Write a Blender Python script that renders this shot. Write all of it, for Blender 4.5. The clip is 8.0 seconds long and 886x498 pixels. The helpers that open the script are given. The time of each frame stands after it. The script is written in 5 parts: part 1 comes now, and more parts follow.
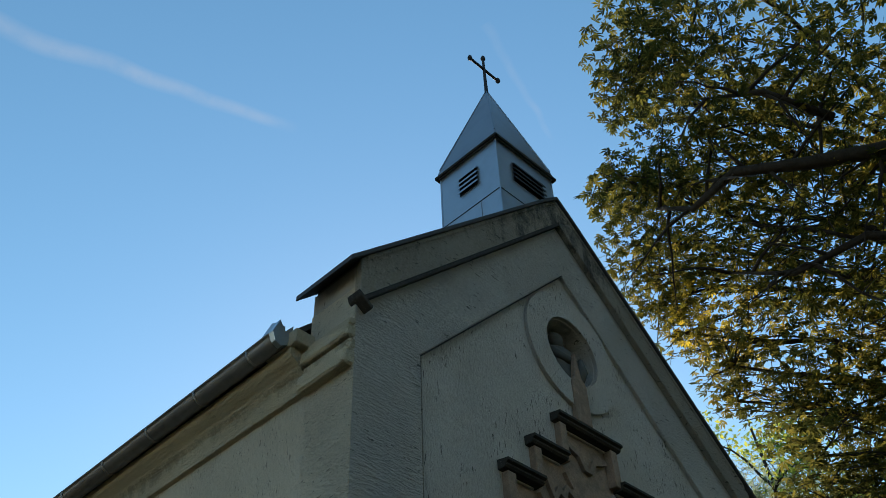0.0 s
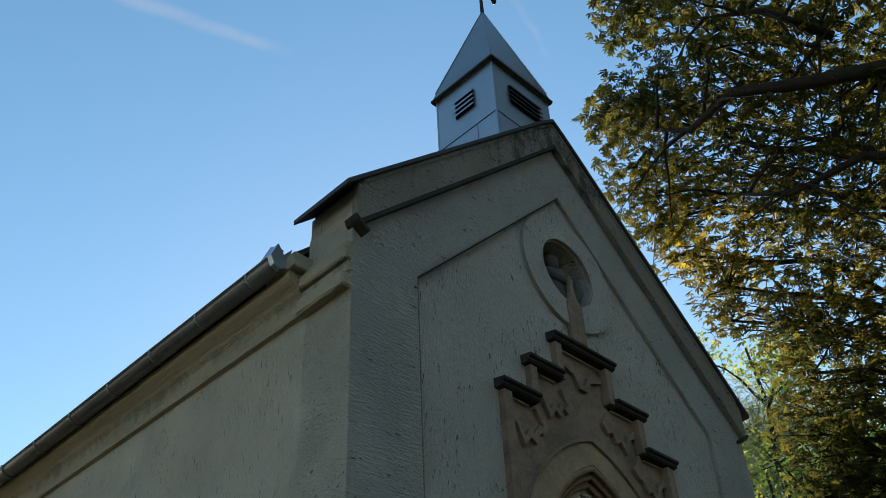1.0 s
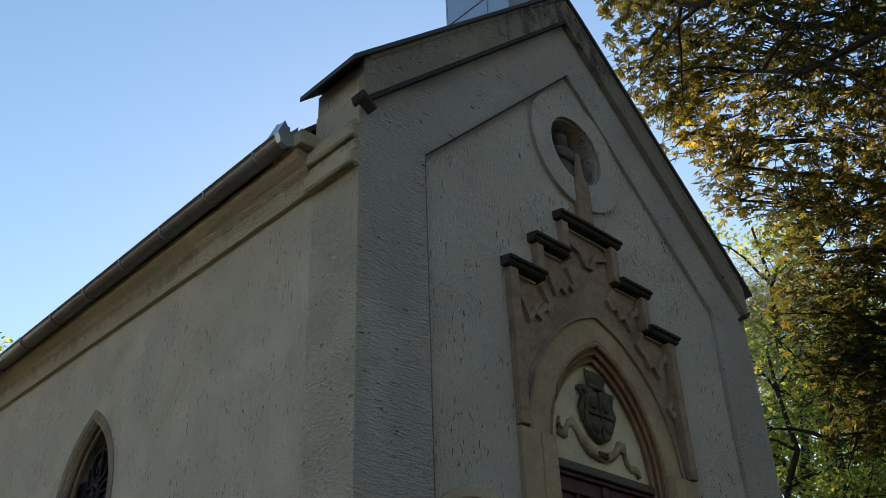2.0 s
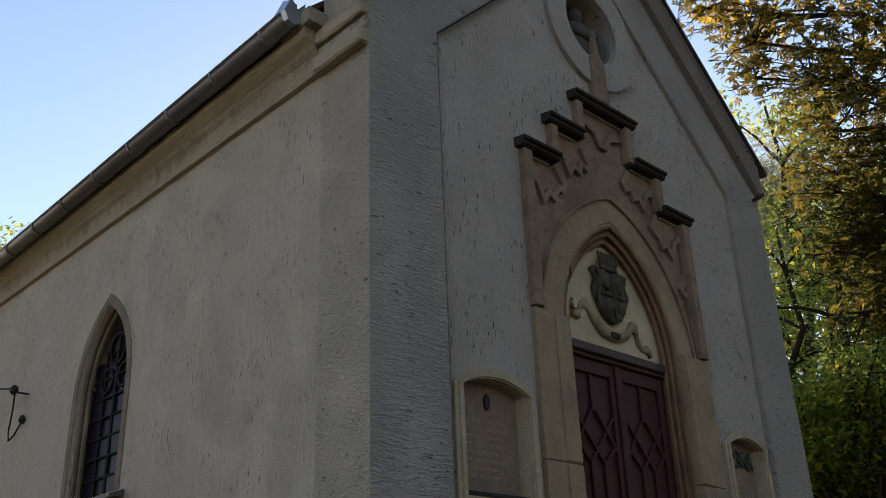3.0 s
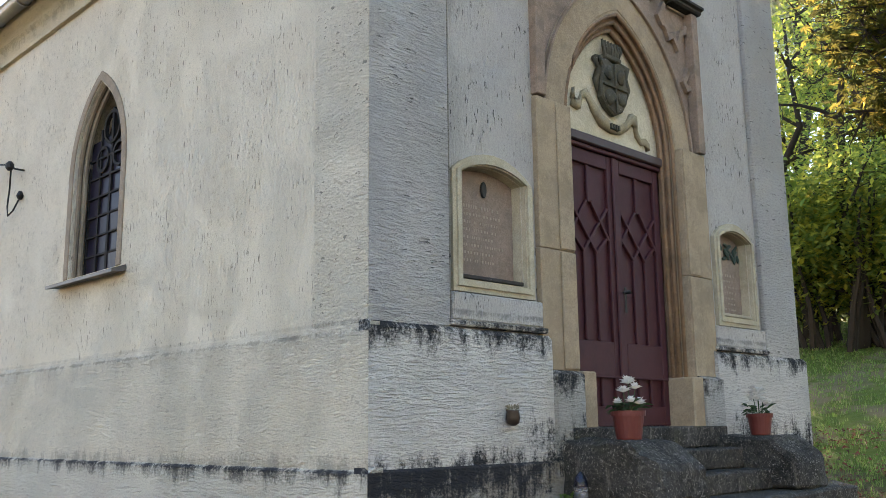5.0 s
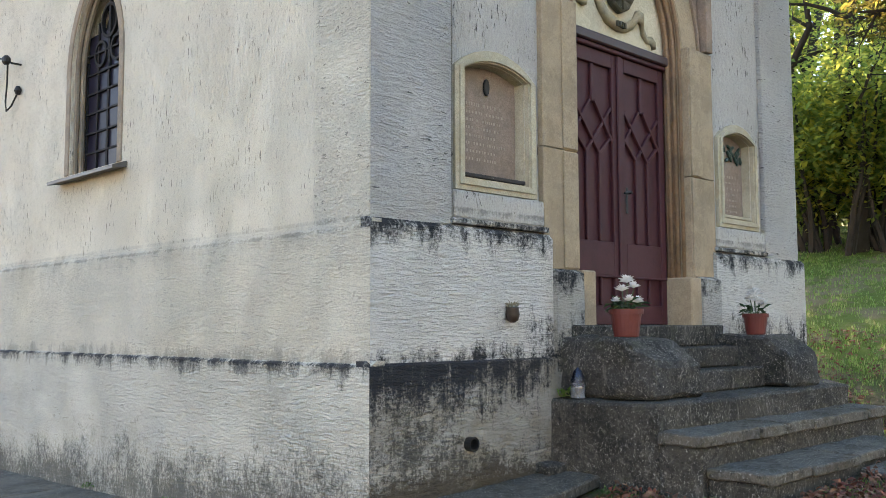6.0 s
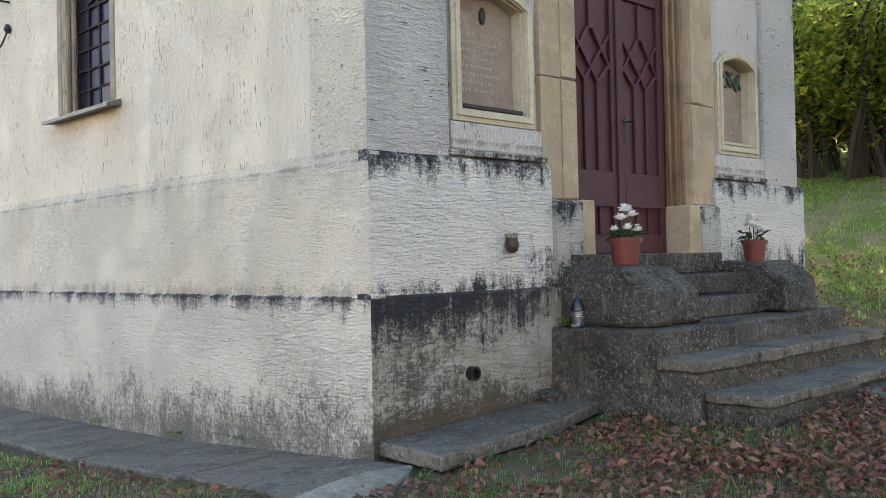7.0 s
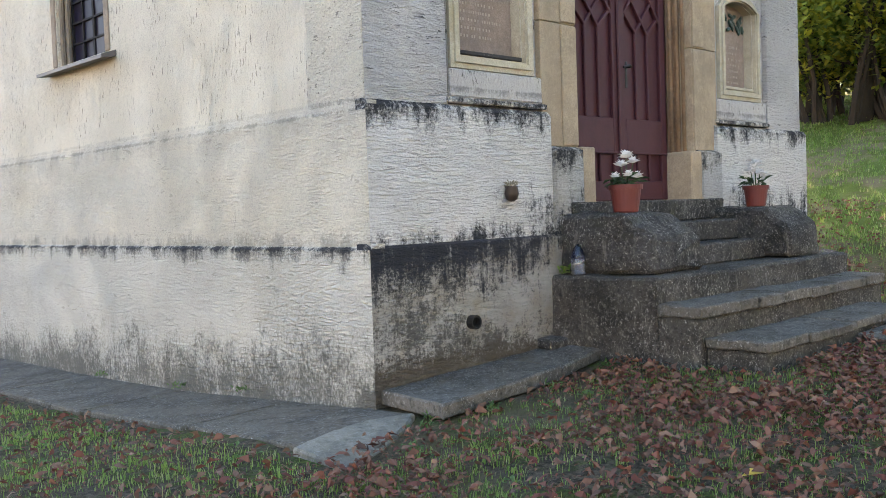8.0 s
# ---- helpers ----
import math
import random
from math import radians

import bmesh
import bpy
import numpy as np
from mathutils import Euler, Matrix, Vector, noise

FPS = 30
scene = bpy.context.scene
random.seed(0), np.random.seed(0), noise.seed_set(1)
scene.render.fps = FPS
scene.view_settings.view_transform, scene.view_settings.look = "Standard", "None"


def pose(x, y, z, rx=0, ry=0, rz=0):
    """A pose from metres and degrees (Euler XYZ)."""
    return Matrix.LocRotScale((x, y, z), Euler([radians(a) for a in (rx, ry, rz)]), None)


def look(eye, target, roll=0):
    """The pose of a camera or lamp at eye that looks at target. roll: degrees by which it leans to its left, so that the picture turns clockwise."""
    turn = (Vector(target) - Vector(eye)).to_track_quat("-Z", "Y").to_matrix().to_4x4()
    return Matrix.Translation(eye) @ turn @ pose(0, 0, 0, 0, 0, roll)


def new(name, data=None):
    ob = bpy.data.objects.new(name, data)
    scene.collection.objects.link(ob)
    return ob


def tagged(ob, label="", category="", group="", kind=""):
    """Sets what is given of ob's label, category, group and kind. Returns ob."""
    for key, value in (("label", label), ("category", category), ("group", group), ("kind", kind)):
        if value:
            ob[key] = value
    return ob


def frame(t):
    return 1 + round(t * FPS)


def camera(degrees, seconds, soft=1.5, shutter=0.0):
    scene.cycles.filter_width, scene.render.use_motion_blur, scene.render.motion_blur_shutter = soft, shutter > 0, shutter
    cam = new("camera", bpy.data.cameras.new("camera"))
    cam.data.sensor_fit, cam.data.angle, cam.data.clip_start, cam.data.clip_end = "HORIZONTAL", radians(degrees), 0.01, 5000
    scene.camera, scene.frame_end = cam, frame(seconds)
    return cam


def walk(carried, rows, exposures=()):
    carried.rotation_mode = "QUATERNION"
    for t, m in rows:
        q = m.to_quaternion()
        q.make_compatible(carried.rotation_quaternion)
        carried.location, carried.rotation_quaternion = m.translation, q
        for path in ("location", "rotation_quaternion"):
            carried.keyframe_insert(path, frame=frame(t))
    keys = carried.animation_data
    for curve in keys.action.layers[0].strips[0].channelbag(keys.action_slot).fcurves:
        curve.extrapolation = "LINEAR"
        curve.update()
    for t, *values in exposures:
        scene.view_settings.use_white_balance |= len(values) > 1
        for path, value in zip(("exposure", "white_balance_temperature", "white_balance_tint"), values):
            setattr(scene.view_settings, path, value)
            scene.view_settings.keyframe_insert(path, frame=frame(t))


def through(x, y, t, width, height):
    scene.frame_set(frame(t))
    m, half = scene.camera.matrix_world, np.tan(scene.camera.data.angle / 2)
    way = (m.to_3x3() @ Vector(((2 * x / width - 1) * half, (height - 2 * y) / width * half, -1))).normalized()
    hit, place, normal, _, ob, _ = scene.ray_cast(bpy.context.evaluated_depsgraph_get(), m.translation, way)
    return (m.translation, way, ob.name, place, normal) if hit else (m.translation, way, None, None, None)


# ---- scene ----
cam = camera(51.0, 8.0, soft=0.5)
PATH = [
    (0, (-3.584, -4.378, 1.127), (-2.526, -3.372, 2.494), -2.6),
    (0.5, (-3.595, -4.386, 1.101), (-2.503, -3.348, 2.417), -3.2),
    (1, (-3.595, -4.414, 1.072), (-2.464, -3.332, 2.317), -3.0),
    (1.5, (-3.604, -4.442, 1.057), (-2.428, -3.299, 2.201), -2.4),
    (3, (-3.589, -4.333, 1.112), (-2.305, -3.028, 1.918), -2.2),
    (3.5, (-3.584, -4.317, 1.122), (-2.274, -2.979, 1.824), -1.8),
    (4, (-3.577, -4.301, 1.119), (-2.243, -2.931, 1.706), -1.4),
    (4.5, (-3.588, -4.288, 1.114), (-2.228, -2.906, 1.604), -1.2),
    (5, (-3.589, -4.277, 1.107), (-2.209, -2.88, 1.482), -0.7),
    (6.5, (-3.601, -4.282, 1.069), (-2.2, -2.857, 1.156), -0.6),
    (7, (-3.601, -4.287, 1.065), (-2.199, -2.861, 1.09), -1.3),
    (7.5, (-3.587, -4.293, 1.056), (-2.188, -2.864, 1.028), -1.5),
    (8, (-3.574, -4.29, 1.061), (-2.18, -2.859, 0.978), -2.0),
]
EXPOSURES = [
    (0.0, 0.34, 6800, 15), (1.0, 0.38, 7000, 18), (1.6, 0.48, 7400, 25), (3.0, 0.66, 7900, 42), (3.5, 0.86, 7900, 43), (4.0, 1.32, 7900, 41),
    (4.5, 1.86, 7800, 39), (5.0, 2.52, 7700, 39), (6.5, 2.86, 7800, 40), (7.0, 2.95, 7900, 42), (8.0, 3.06, 7900, 43),
]
walk(cam, [(t, look(eye, target, roll)) for t, eye, target, roll in PATH], EXPOSURES)

# ---- world and light ----
SUN_EL, SUN_AZ = radians(27), radians(45)          # azimuth from +y towards +x
world = bpy.data.worlds.new("world")
scene.world = world
world.use_nodes = True
wn = world.node_tree.nodes
sky = wn.new("ShaderNodeTexSky")
sky.sky_type, sky.sun_disc = "NISHITA", False
sky.sun_elevation, sky.sun_rotation = SUN_EL, SUN_AZ
sky.air_density, sky.dust_density, sky.ozone_density = 1.1, 0.08, 0.7
deep = wn.new("ShaderNodeHueSaturation")
deep.inputs["Saturation"].default_value, deep.inputs["Hue"].default_value = 1.25, 0.485
world.node_tree.links.new(sky.outputs[0], deep.inputs["Color"])
world.node_tree.links.new(deep.outputs[0], wn["Background"].inputs[0])
wn["Background"].inputs[1].default_value = 0.15
sun = new("sun", bpy.data.lights.new("sun", "SUN"))
sun.data.energy, sun.data.angle, sun.data.color = 5.0, radians(0.5), (1.0, 0.9, 0.74)
toward = Vector((math.sin(SUN_AZ) * math.cos(SUN_EL), math.cos(SUN_AZ) * math.cos(SUN_EL), math.sin(SUN_EL)))
sun.matrix_world = look(toward * 60, (0, 0, 0))


# ---- materials ----
class Nodes:
    """A short hand for building node materials in world-size coordinates."""

    def __init__(self, name, rough=0.9, metal=0.0, spec=0.3):
        self.mat = bpy.data.materials.new(name)
        self.mat.use_nodes = True
        self.tree = self.mat.node_tree
        self.bsdf = self.tree.nodes["Principled BSDF"]
        self.bsdf.inputs["Roughness"].default_value = rough
        self.bsdf.inputs["Metallic"].default_value = metal
        self.bsdf.inputs["Specular IOR Level"].default_value = spec
        self.pos = self.tree.nodes.new("ShaderNodeNewGeometry").outputs["Position"]

    def put(self, socket, value):
        if isinstance(value, bpy.types.NodeSocket):
            self.tree.links.new(value, socket)
        elif isinstance(value, (tuple, list)):
            socket.default_value = (*value, 1.0)[:len(socket.default_value)]
        else:
            socket.default_value = value

    def scaled(self, x, y, z):
        n = self.tree.nodes.new("ShaderNodeMapping")
        self.put(n.inputs[0], self.pos)
        n.inputs["Scale"].default_value = (x, y, z)
        return n.outputs[0]

    def noise(self, scale, detail=4.0, rough=0.55, stretch=(1, 1, 1), warp=0.0):
        n = self.tree.nodes.new("ShaderNodeTexNoise")
        self.put(n.inputs["Vector"], self.scaled(*stretch))
        n.inputs["Scale"].default_value, n.inputs["Detail"].default_value = scale, detail
        n.inputs["Roughness"].default_value, n.inputs["Distortion"].default_value = rough, warp
        return n.outputs["Fac"]

    def cells(self, scale, stretch=(1, 1, 1)):
        n = self.tree.nodes.new("ShaderNodeTexVoronoi")
        self.put(n.inputs["Vector"], self.scaled(*stretch))
        n.inputs["Scale"].default_value = scale
        return n.outputs["Distance"]

    def step(self, value, lo, hi, a=0.0, b=1.0):
        n = self.tree.nodes.new("ShaderNodeMapRange")
        n.interpolation_type = "SMOOTHSTEP"
        self.put(n.inputs[0], value)
        for k, v in zip((1, 2, 3, 4), (lo, hi, a, b)):
            n.inputs[k].default_value = v
        return n.outputs[0]

    def maths(self, kind, a, b):
        n = self.tree.nodes.new("ShaderNodeMath")
        n.operation = kind
        self.put(n.inputs[0], a)
        self.put(n.inputs[1], b)
        return n.outputs[0]

    def sway(self, *pairs):
        """A sum of patterns, each about zero and widened by its factor."""
        total = 0.0
        for value, by in pairs:
            n = self.tree.nodes.new("ShaderNodeMath")
            n.operation = "MULTIPLY_ADD"
            self.put(n.inputs[0], value)
            n.inputs[1].default_value, n.inputs[2].default_value = by, -0.5 * by
            total = self.maths("ADD", n.outputs[0], total)
        return total

    def axis(self, which):
        n = self.tree.nodes.new("ShaderNodeSeparateXYZ")
        self.put(n.inputs[0], self.pos)
        return n.outputs[which]

    def mix(self, fac, a, b):
        n = self.tree.nodes.new("ShaderNodeMix")
        n.data_type = "RGBA"
        self.put(n.inputs[0], fac)
        self.put(n.inputs[6], a)
        self.put(n.inputs[7], b)
        return n.outputs[2]

    def random(self, island=False):
        if island:
            return self.tree.nodes.new("ShaderNodeNewGeometry").outputs["Random Per Island"]
        return self.tree.nodes.new("ShaderNodeObjectInfo").outputs["Random"]

    def ramp(self, value, *stops):
        n = self.tree.nodes.new("ShaderNodeValToRGB")
        e = n.color_ramp.elements
        while len(e) < len(stops):
            e.new(0.5)
        for k, (p, c) in enumerate(stops):
            e[k].position, e[k].color = p, (*c, 1)
        self.put(n.inputs[0], value)
        return n.outputs[0]

    def done(self, colour, height=None, strength=0.5, far=0.01):
        self.put(self.bsdf.inputs["Base Color"], colour)
        if height is not None:
            n = self.tree.nodes.new("ShaderNodeBump")
            n.inputs["Strength"].default_value, n.inputs["Distance"].default_value = strength, far
            self.put(n.inputs["Height"], height)
            self.tree.links.new(n.outputs[0], self.bsdf.inputs["Normal"])
        return self.mat


def plaster(name, base, dents, stains=(), grime=True, amount=1.0, warm=(0.52, 0.42, 0.27), size=18, rare=0.0, relief=1.0):
    """Hand-thrown roughcast: a fine grain, dragged ridges and dents (dents: the stretch of their pattern), patches, and dark algae at the ledges.
    stains: (z at which it fades out, z of the ledge, strength, then an axis and where along it the stain is full and gone)."""
    n = Nodes(name, 0.93, 0, 0.2)
    grain = n.noise(70, 3, 0.7)
    lumps = n.noise(14, 4, 0.6)
    drag = n.noise(size, 3, 0.6, dents, 0.4)
    fine = n.noise(size * 2.2, 3, 0.65, dents, 0.25)
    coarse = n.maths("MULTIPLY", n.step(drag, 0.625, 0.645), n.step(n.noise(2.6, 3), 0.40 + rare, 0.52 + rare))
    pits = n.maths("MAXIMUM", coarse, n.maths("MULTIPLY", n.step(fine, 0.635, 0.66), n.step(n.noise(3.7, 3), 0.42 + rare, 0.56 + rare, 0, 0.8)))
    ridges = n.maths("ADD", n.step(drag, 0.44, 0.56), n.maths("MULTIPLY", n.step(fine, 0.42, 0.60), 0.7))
    ridges = n.maths("MULTIPLY", ridges, n.step(n.noise(1.9, 3), 0.30, 0.60, 0.45, 1.0))
    patches = n.noise(0.7, 5, 0.6)
    colour = n.mix(n.step(patches, 0.42, 0.7, 0, 0.28), base, tuple(c * k for c, k in zip(base, (0.93, 0.88, 0.78))))
    colour = n.mix(n.step(n.noise(0.9, 4, 0.6, (1, 1, 0.35)), 0.52, 0.78, 0, 0.25), colour, warm)
    colour = n.mix(n.step(n.noise(1.7, 6, 0.7), 0.54, 0.70, 0, 0.16), colour, tuple(c * 0.66 for c in base))
    colour = n.mix(n.step(n.noise(5, 5, 0.7), 0.56, 0.8, 0, 0.3), colour, tuple(c * 0.62 for c in base))
    # ridge hollows and pits darkened in colour, for their small shade and caught dirt
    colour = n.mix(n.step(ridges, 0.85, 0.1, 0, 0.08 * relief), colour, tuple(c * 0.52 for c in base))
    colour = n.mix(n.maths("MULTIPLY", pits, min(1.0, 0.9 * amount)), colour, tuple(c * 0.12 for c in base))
    colour = n.mix(n.step(n.noise(85, 4, 0.75), 0.42, 0.66, 0.0, 0.42), colour, tuple(c * 0.55 for c in base))
    colour = n.mix(n.step(n.noise(3.4, 7, 0.72, (1, 1, 0.7)), 0.50, 0.70, 0, 0.22), colour, (base[0] * 0.60, base[1] * 0.60, base[2] * 0.56))
    z = n.axis(2)
    streaks = n.noise(9, 4, 0.65, (1, 1, 0.16))
    blots = n.noise(5, 6, 0.7)
    speck = n.noise(48, 5, 0.8)
    for low, high, force, *limit in stains:
        fade = n.step(z, low, high)
        fade = n.maths("MULTIPLY", fade, n.step(z, high + 0.03, high) if low < high else n.step(z, high - 0.03, high))
        lean = n.maths("MULTIPLY", fade, 0.75)
        if limit:
            reach = n.step(n.maths("ADD", n.axis(limit[0]), n.maths("MULTIPLY", blots, 0.5)), limit[2], limit[1])
            lean = n.maths("MULTIPLY", lean, reach)
        both = n.maths("ADD", lean, n.sway((streaks, 1.5), (blots, 1.6), (speck, 1.5)))
        mask = n.maths("MULTIPLY", n.step(both, 0.34, 0.98, 0, force), n.step(fade, 0.0, 0.10))
        colour = n.mix(mask, colour, (0.028, 0.029, 0.031))
    if grime:
        foot = n.step(n.maths("SUBTRACT", z, n.maths("MULTIPLY", n.axis(1), -0.055)), 0.62, -0.12)
        both = n.sway((n.noise(10, 6, 0.75, (1, 1, 0.6)), 1.2), (n.noise(1.6, 4), 1.0), (n.noise(46, 5, 0.85, (1, 1, 0.75)), 1.9))
        mask = n.step(n.maths("ADD", n.maths("MULTIPLY", foot, 0.85), both), 0.22, 0.92, 0, 0.88)
        colour = n.mix(mask, colour, (0.085, 0.080, 0.066))
    height = n.maths("ADD", n.maths("MULTIPLY", grain, 0.25), n.maths("MULTIPLY", lumps, 0.5))
    height = n.maths("ADD", height, n.maths("MULTIPLY", ridges, 0.26 * relief))
    height = n.maths("SUBTRACT", height, n.maths("MULTIPLY", pits, 0.9 * amount))
    return n.done(colour, height, 1.0, 0.045)


def blackened(name):
    """The front's lower plinth: pale roughcast under black algae, with pale runs and a brown foot."""
    n = Nodes(name, 0.93, 0, 0.2)
    x, z = n.axis(0), n.axis(2)
    blots, speck = n.noise(3.2, 6, 0.7), n.noise(55, 5, 0.82)
    runs = n.noise(16, 5, 0.7, (1, 1, 0.09))
    drag = n.noise(24, 4, 0.65, (0.5, 0.5, 1.8), 0.7)
    colour = n.mix(n.step(n.noise(2.0, 5, 0.65), 0.4, 0.65), (0.40, 0.375, 0.335), (0.30, 0.275, 0.235))
    colour = n.mix(n.step(n.noise(5, 5, 0.7), 0.45, 0.65, 0, 0.4), colour, (0.30, 0.24, 0.16))
    # speckled algae over all of it, thinner in the pale patch towards the steps
    open_patch = n.maths("MULTIPLY", n.step(x, 0.55, 1.15), n.step(z, 0.16, 0.34))
    cover = n.maths("SUBTRACT", n.sway((speck, 1.9), (blots, 2.0), (drag, 0.9), (runs, -0.9)), n.maths("MULTIPLY", open_patch, 0.38))
    colour = n.mix(n.step(cover, -0.30, 0.18, 0, 0.88), colour, (0.075, 0.070, 0.060))
    # the black crust below the ledge, deepest near the corner, with pale runs through it
    top = n.maths("MULTIPLY", n.step(z, 0.30, 0.86), n.step(x, 2.2, 0.45, 0.62, 1.0))
    crust = n.maths("ADD", top, n.sway((blots, 2.0), (speck, 1.5), (runs, -1.5)))
    colour = n.mix(n.step(crust, 0.30, 0.95, 0, 0.95), colour, (0.026, 0.028, 0.034))
    foot = n.maths("ADD", n.step(z, 0.30, 0.0), n.sway((speck, 1.4), (blots, 1.2)))
    colour = n.mix(n.step(foot, 0.25, 0.85, 0, 0.85), colour, (0.088, 0.070, 0.050))
    height = n.maths("ADD", n.maths("MULTIPLY", speck, 0.4), n.maths("MULTIPLY", n.step(drag, 0.42, 0.60), 0.4))
    return n.done(colour, height, 1.0, 0.04)


CREAM, GREY = (0.66, 0.585, 0.475), (0.60, 0.56, 0.52)
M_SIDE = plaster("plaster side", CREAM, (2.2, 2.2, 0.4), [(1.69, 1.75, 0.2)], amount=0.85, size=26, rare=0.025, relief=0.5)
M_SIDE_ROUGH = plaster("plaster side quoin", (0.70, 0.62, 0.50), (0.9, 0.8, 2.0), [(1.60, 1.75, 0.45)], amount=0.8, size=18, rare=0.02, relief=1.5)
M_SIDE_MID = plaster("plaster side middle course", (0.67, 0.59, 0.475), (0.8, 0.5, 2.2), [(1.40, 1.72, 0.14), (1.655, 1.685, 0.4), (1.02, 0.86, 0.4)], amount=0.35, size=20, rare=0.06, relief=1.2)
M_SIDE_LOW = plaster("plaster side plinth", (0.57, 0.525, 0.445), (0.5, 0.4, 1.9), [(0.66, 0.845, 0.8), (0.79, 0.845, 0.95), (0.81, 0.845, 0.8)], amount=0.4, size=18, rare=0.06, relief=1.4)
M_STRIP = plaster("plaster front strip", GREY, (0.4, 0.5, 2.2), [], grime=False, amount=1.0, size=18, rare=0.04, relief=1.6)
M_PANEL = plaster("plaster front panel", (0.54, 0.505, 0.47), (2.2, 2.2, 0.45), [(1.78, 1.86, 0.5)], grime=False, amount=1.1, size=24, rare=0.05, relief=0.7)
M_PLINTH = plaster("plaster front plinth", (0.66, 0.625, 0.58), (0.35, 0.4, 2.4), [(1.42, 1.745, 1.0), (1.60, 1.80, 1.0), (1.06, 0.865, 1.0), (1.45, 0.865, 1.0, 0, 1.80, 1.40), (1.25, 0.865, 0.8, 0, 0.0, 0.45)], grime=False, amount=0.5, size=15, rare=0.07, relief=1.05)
M_PLINTH_BLOCK = plaster("plaster door plinth", (0.50, 0.48, 0.44), (0.4, 0.4, 2.4), [(1.12, 1.52, 1.0), (1.40, 0.75, 1.0)], grime=False, amount=0.55, size=20)
M_PLINTH_LOW = blackened("plaster front lower plinth")
M_CORNICE = plaster("plaster cornice", (0.60, 0.52, 0.385), (2, 0.6, 2), [(5.25, 5.5, 0.35)], grime=False, amount=0.3)
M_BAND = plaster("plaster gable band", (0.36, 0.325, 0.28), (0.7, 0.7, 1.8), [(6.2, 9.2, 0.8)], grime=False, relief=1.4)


def stone(name, base, dark, spots=0.5, bump=0.5, moss=0.0, fine=30, lichen=0.0):
    n = Nodes(name, 0.9, 0, 0.22)
    colour = n.mix(n.step(n.noise(2.4, 5, 0.65), 0.35, 0.7), base, tuple(c * 0.72 for c in base))
    colour = n.mix(n.step(n.noise(fine, 5, 0.7), 0.5, 0.75, 0, 0.5), colour, tuple(min(1, c * 1.35) for c in base))
    colour = n.mix(n.step(n.noise(110, 4, 0.8), 0.42, 0.64, 0.0, 0.55), colour, tuple(c * 0.45 for c in base))
    colour = n.mix(n.step(n.noise(3.0, 6, 0.72), 0.46, 0.60, 0, spots), colour, dark)
    colour = n.mix(n.step(n.noise(11, 6, 0.75), 0.52, 0.64, 0, spots * 0.7), colour, tuple(c * 0.8 for c in dark))
    if lichen:
        zone = n.step(n.noise(2.1, 4, 0.6), 0.40, 0.60, 0.25, 1.0)
        pale = n.maths("MULTIPLY", n.step(n.noise(30, 6, 0.85), 0.52, 0.60), zone)
        colour = n.mix(n.maths("MULTIPLY", pale, lichen * 0.7), colour, (0.19, 0.175, 0.155))
        dots = n.maths("MULTIPLY", n.step(n.noise(75, 5, 0.85, (1, 1, 0.6)), 0.57, 0.63), n.step(n.noise(3.3, 4, 0.65), 0.40, 0.58, 0.2, 1.0))
        colour = n.mix(n.maths("MULTIPLY", dots, lichen), colour, (0.42, 0.40, 0.36))
        colour = n.mix(n.step(n.noise(12, 5, 0.75, (1, 1, 0.18)), 0.56, 0.70, 0, lichen * 0.45), colour, (0.20, 0.185, 0.16))
        colour = n.mix(n.step(n.noise(24, 6, 0.85), 0.54, 0.62, 0, lichen * 0.8), colour, (0.02, 0.019, 0.017))
    colour = n.mix(n.step(n.noise(60, 3, 0.6), 0.64, 0.72, 0, spots * 0.8), colour, (0.34, 0.33, 0.30))
    if moss:
        colour = n.mix(n.step(n.noise(4.5, 5, 0.7), 0.52, 0.7, 0, moss), colour, (0.06, 0.07, 0.028))
    height = n.maths("ADD", n.noise(6, 5, 0.6), n.maths("MULTIPLY", n.noise(45, 5, 0.75), 0.5))
    return n.done(colour, height, bump, 0.03)


M_SAND = stone("sandstone", (0.39, 0.29, 0.195), (0.20, 0.15, 0.105), 0.4, 0.25)
M_SAND_DARK = stone("weathered sandstone gable", (0.32, 0.225, 0.17), (0.13, 0.10, 0.078), 0.5, 0.35)
M_ROLL = stone("reddish sandstone mouldings", (0.28, 0.165, 0.10), (0.12, 0.08, 0.056), 0.5, 0.25)
M_CREAMSTONE = stone("painted stone frame", (0.48, 0.415, 0.305), (0.30, 0.25, 0.17), 0.4, 0.2)
M_WINSTONE = stone("window stone", (0.27, 0.205, 0.15), (0.13, 0.10, 0.078), 0.4, 0.25)
M_TYMP = stone("tympanum plaster", (0.60, 0.52, 0.38), (0.40, 0.34, 0.24), 0.35, 0.2)
M_ARMS = stone("carved dark stone", (0.105, 0.094, 0.068), (0.04, 0.038, 0.026), 0.6, 0.3)
M_RIBBON = stone("carved scroll stone", (0.38, 0.31, 0.20), (0.16, 0.13, 0.09), 0.4, 0.3)
M_STEP = stone("weathered step stone", (0.058, 0.053, 0.048), (0.018, 0.017, 0.015), 0.9, 1.0, 0.22, lichen=0.85)
M_STEP_SIDE = stone("stained step side", (0.066, 0.058, 0.049), (0.022, 0.020, 0.017), 0.9, 1.0, 0.15, lichen=0.75)
M_FLAG = stone("grey flagstone", (0.125, 0.108, 0.088), (0.05, 0.044, 0.036), 0.8, 0.9, 0.12, lichen=0.75)
M_APRON = stone("concrete apron", (0.135, 0.107, 0.078), (0.055, 0.044, 0.033), 0.8, 0.9, 0.2, lichen=0.75)
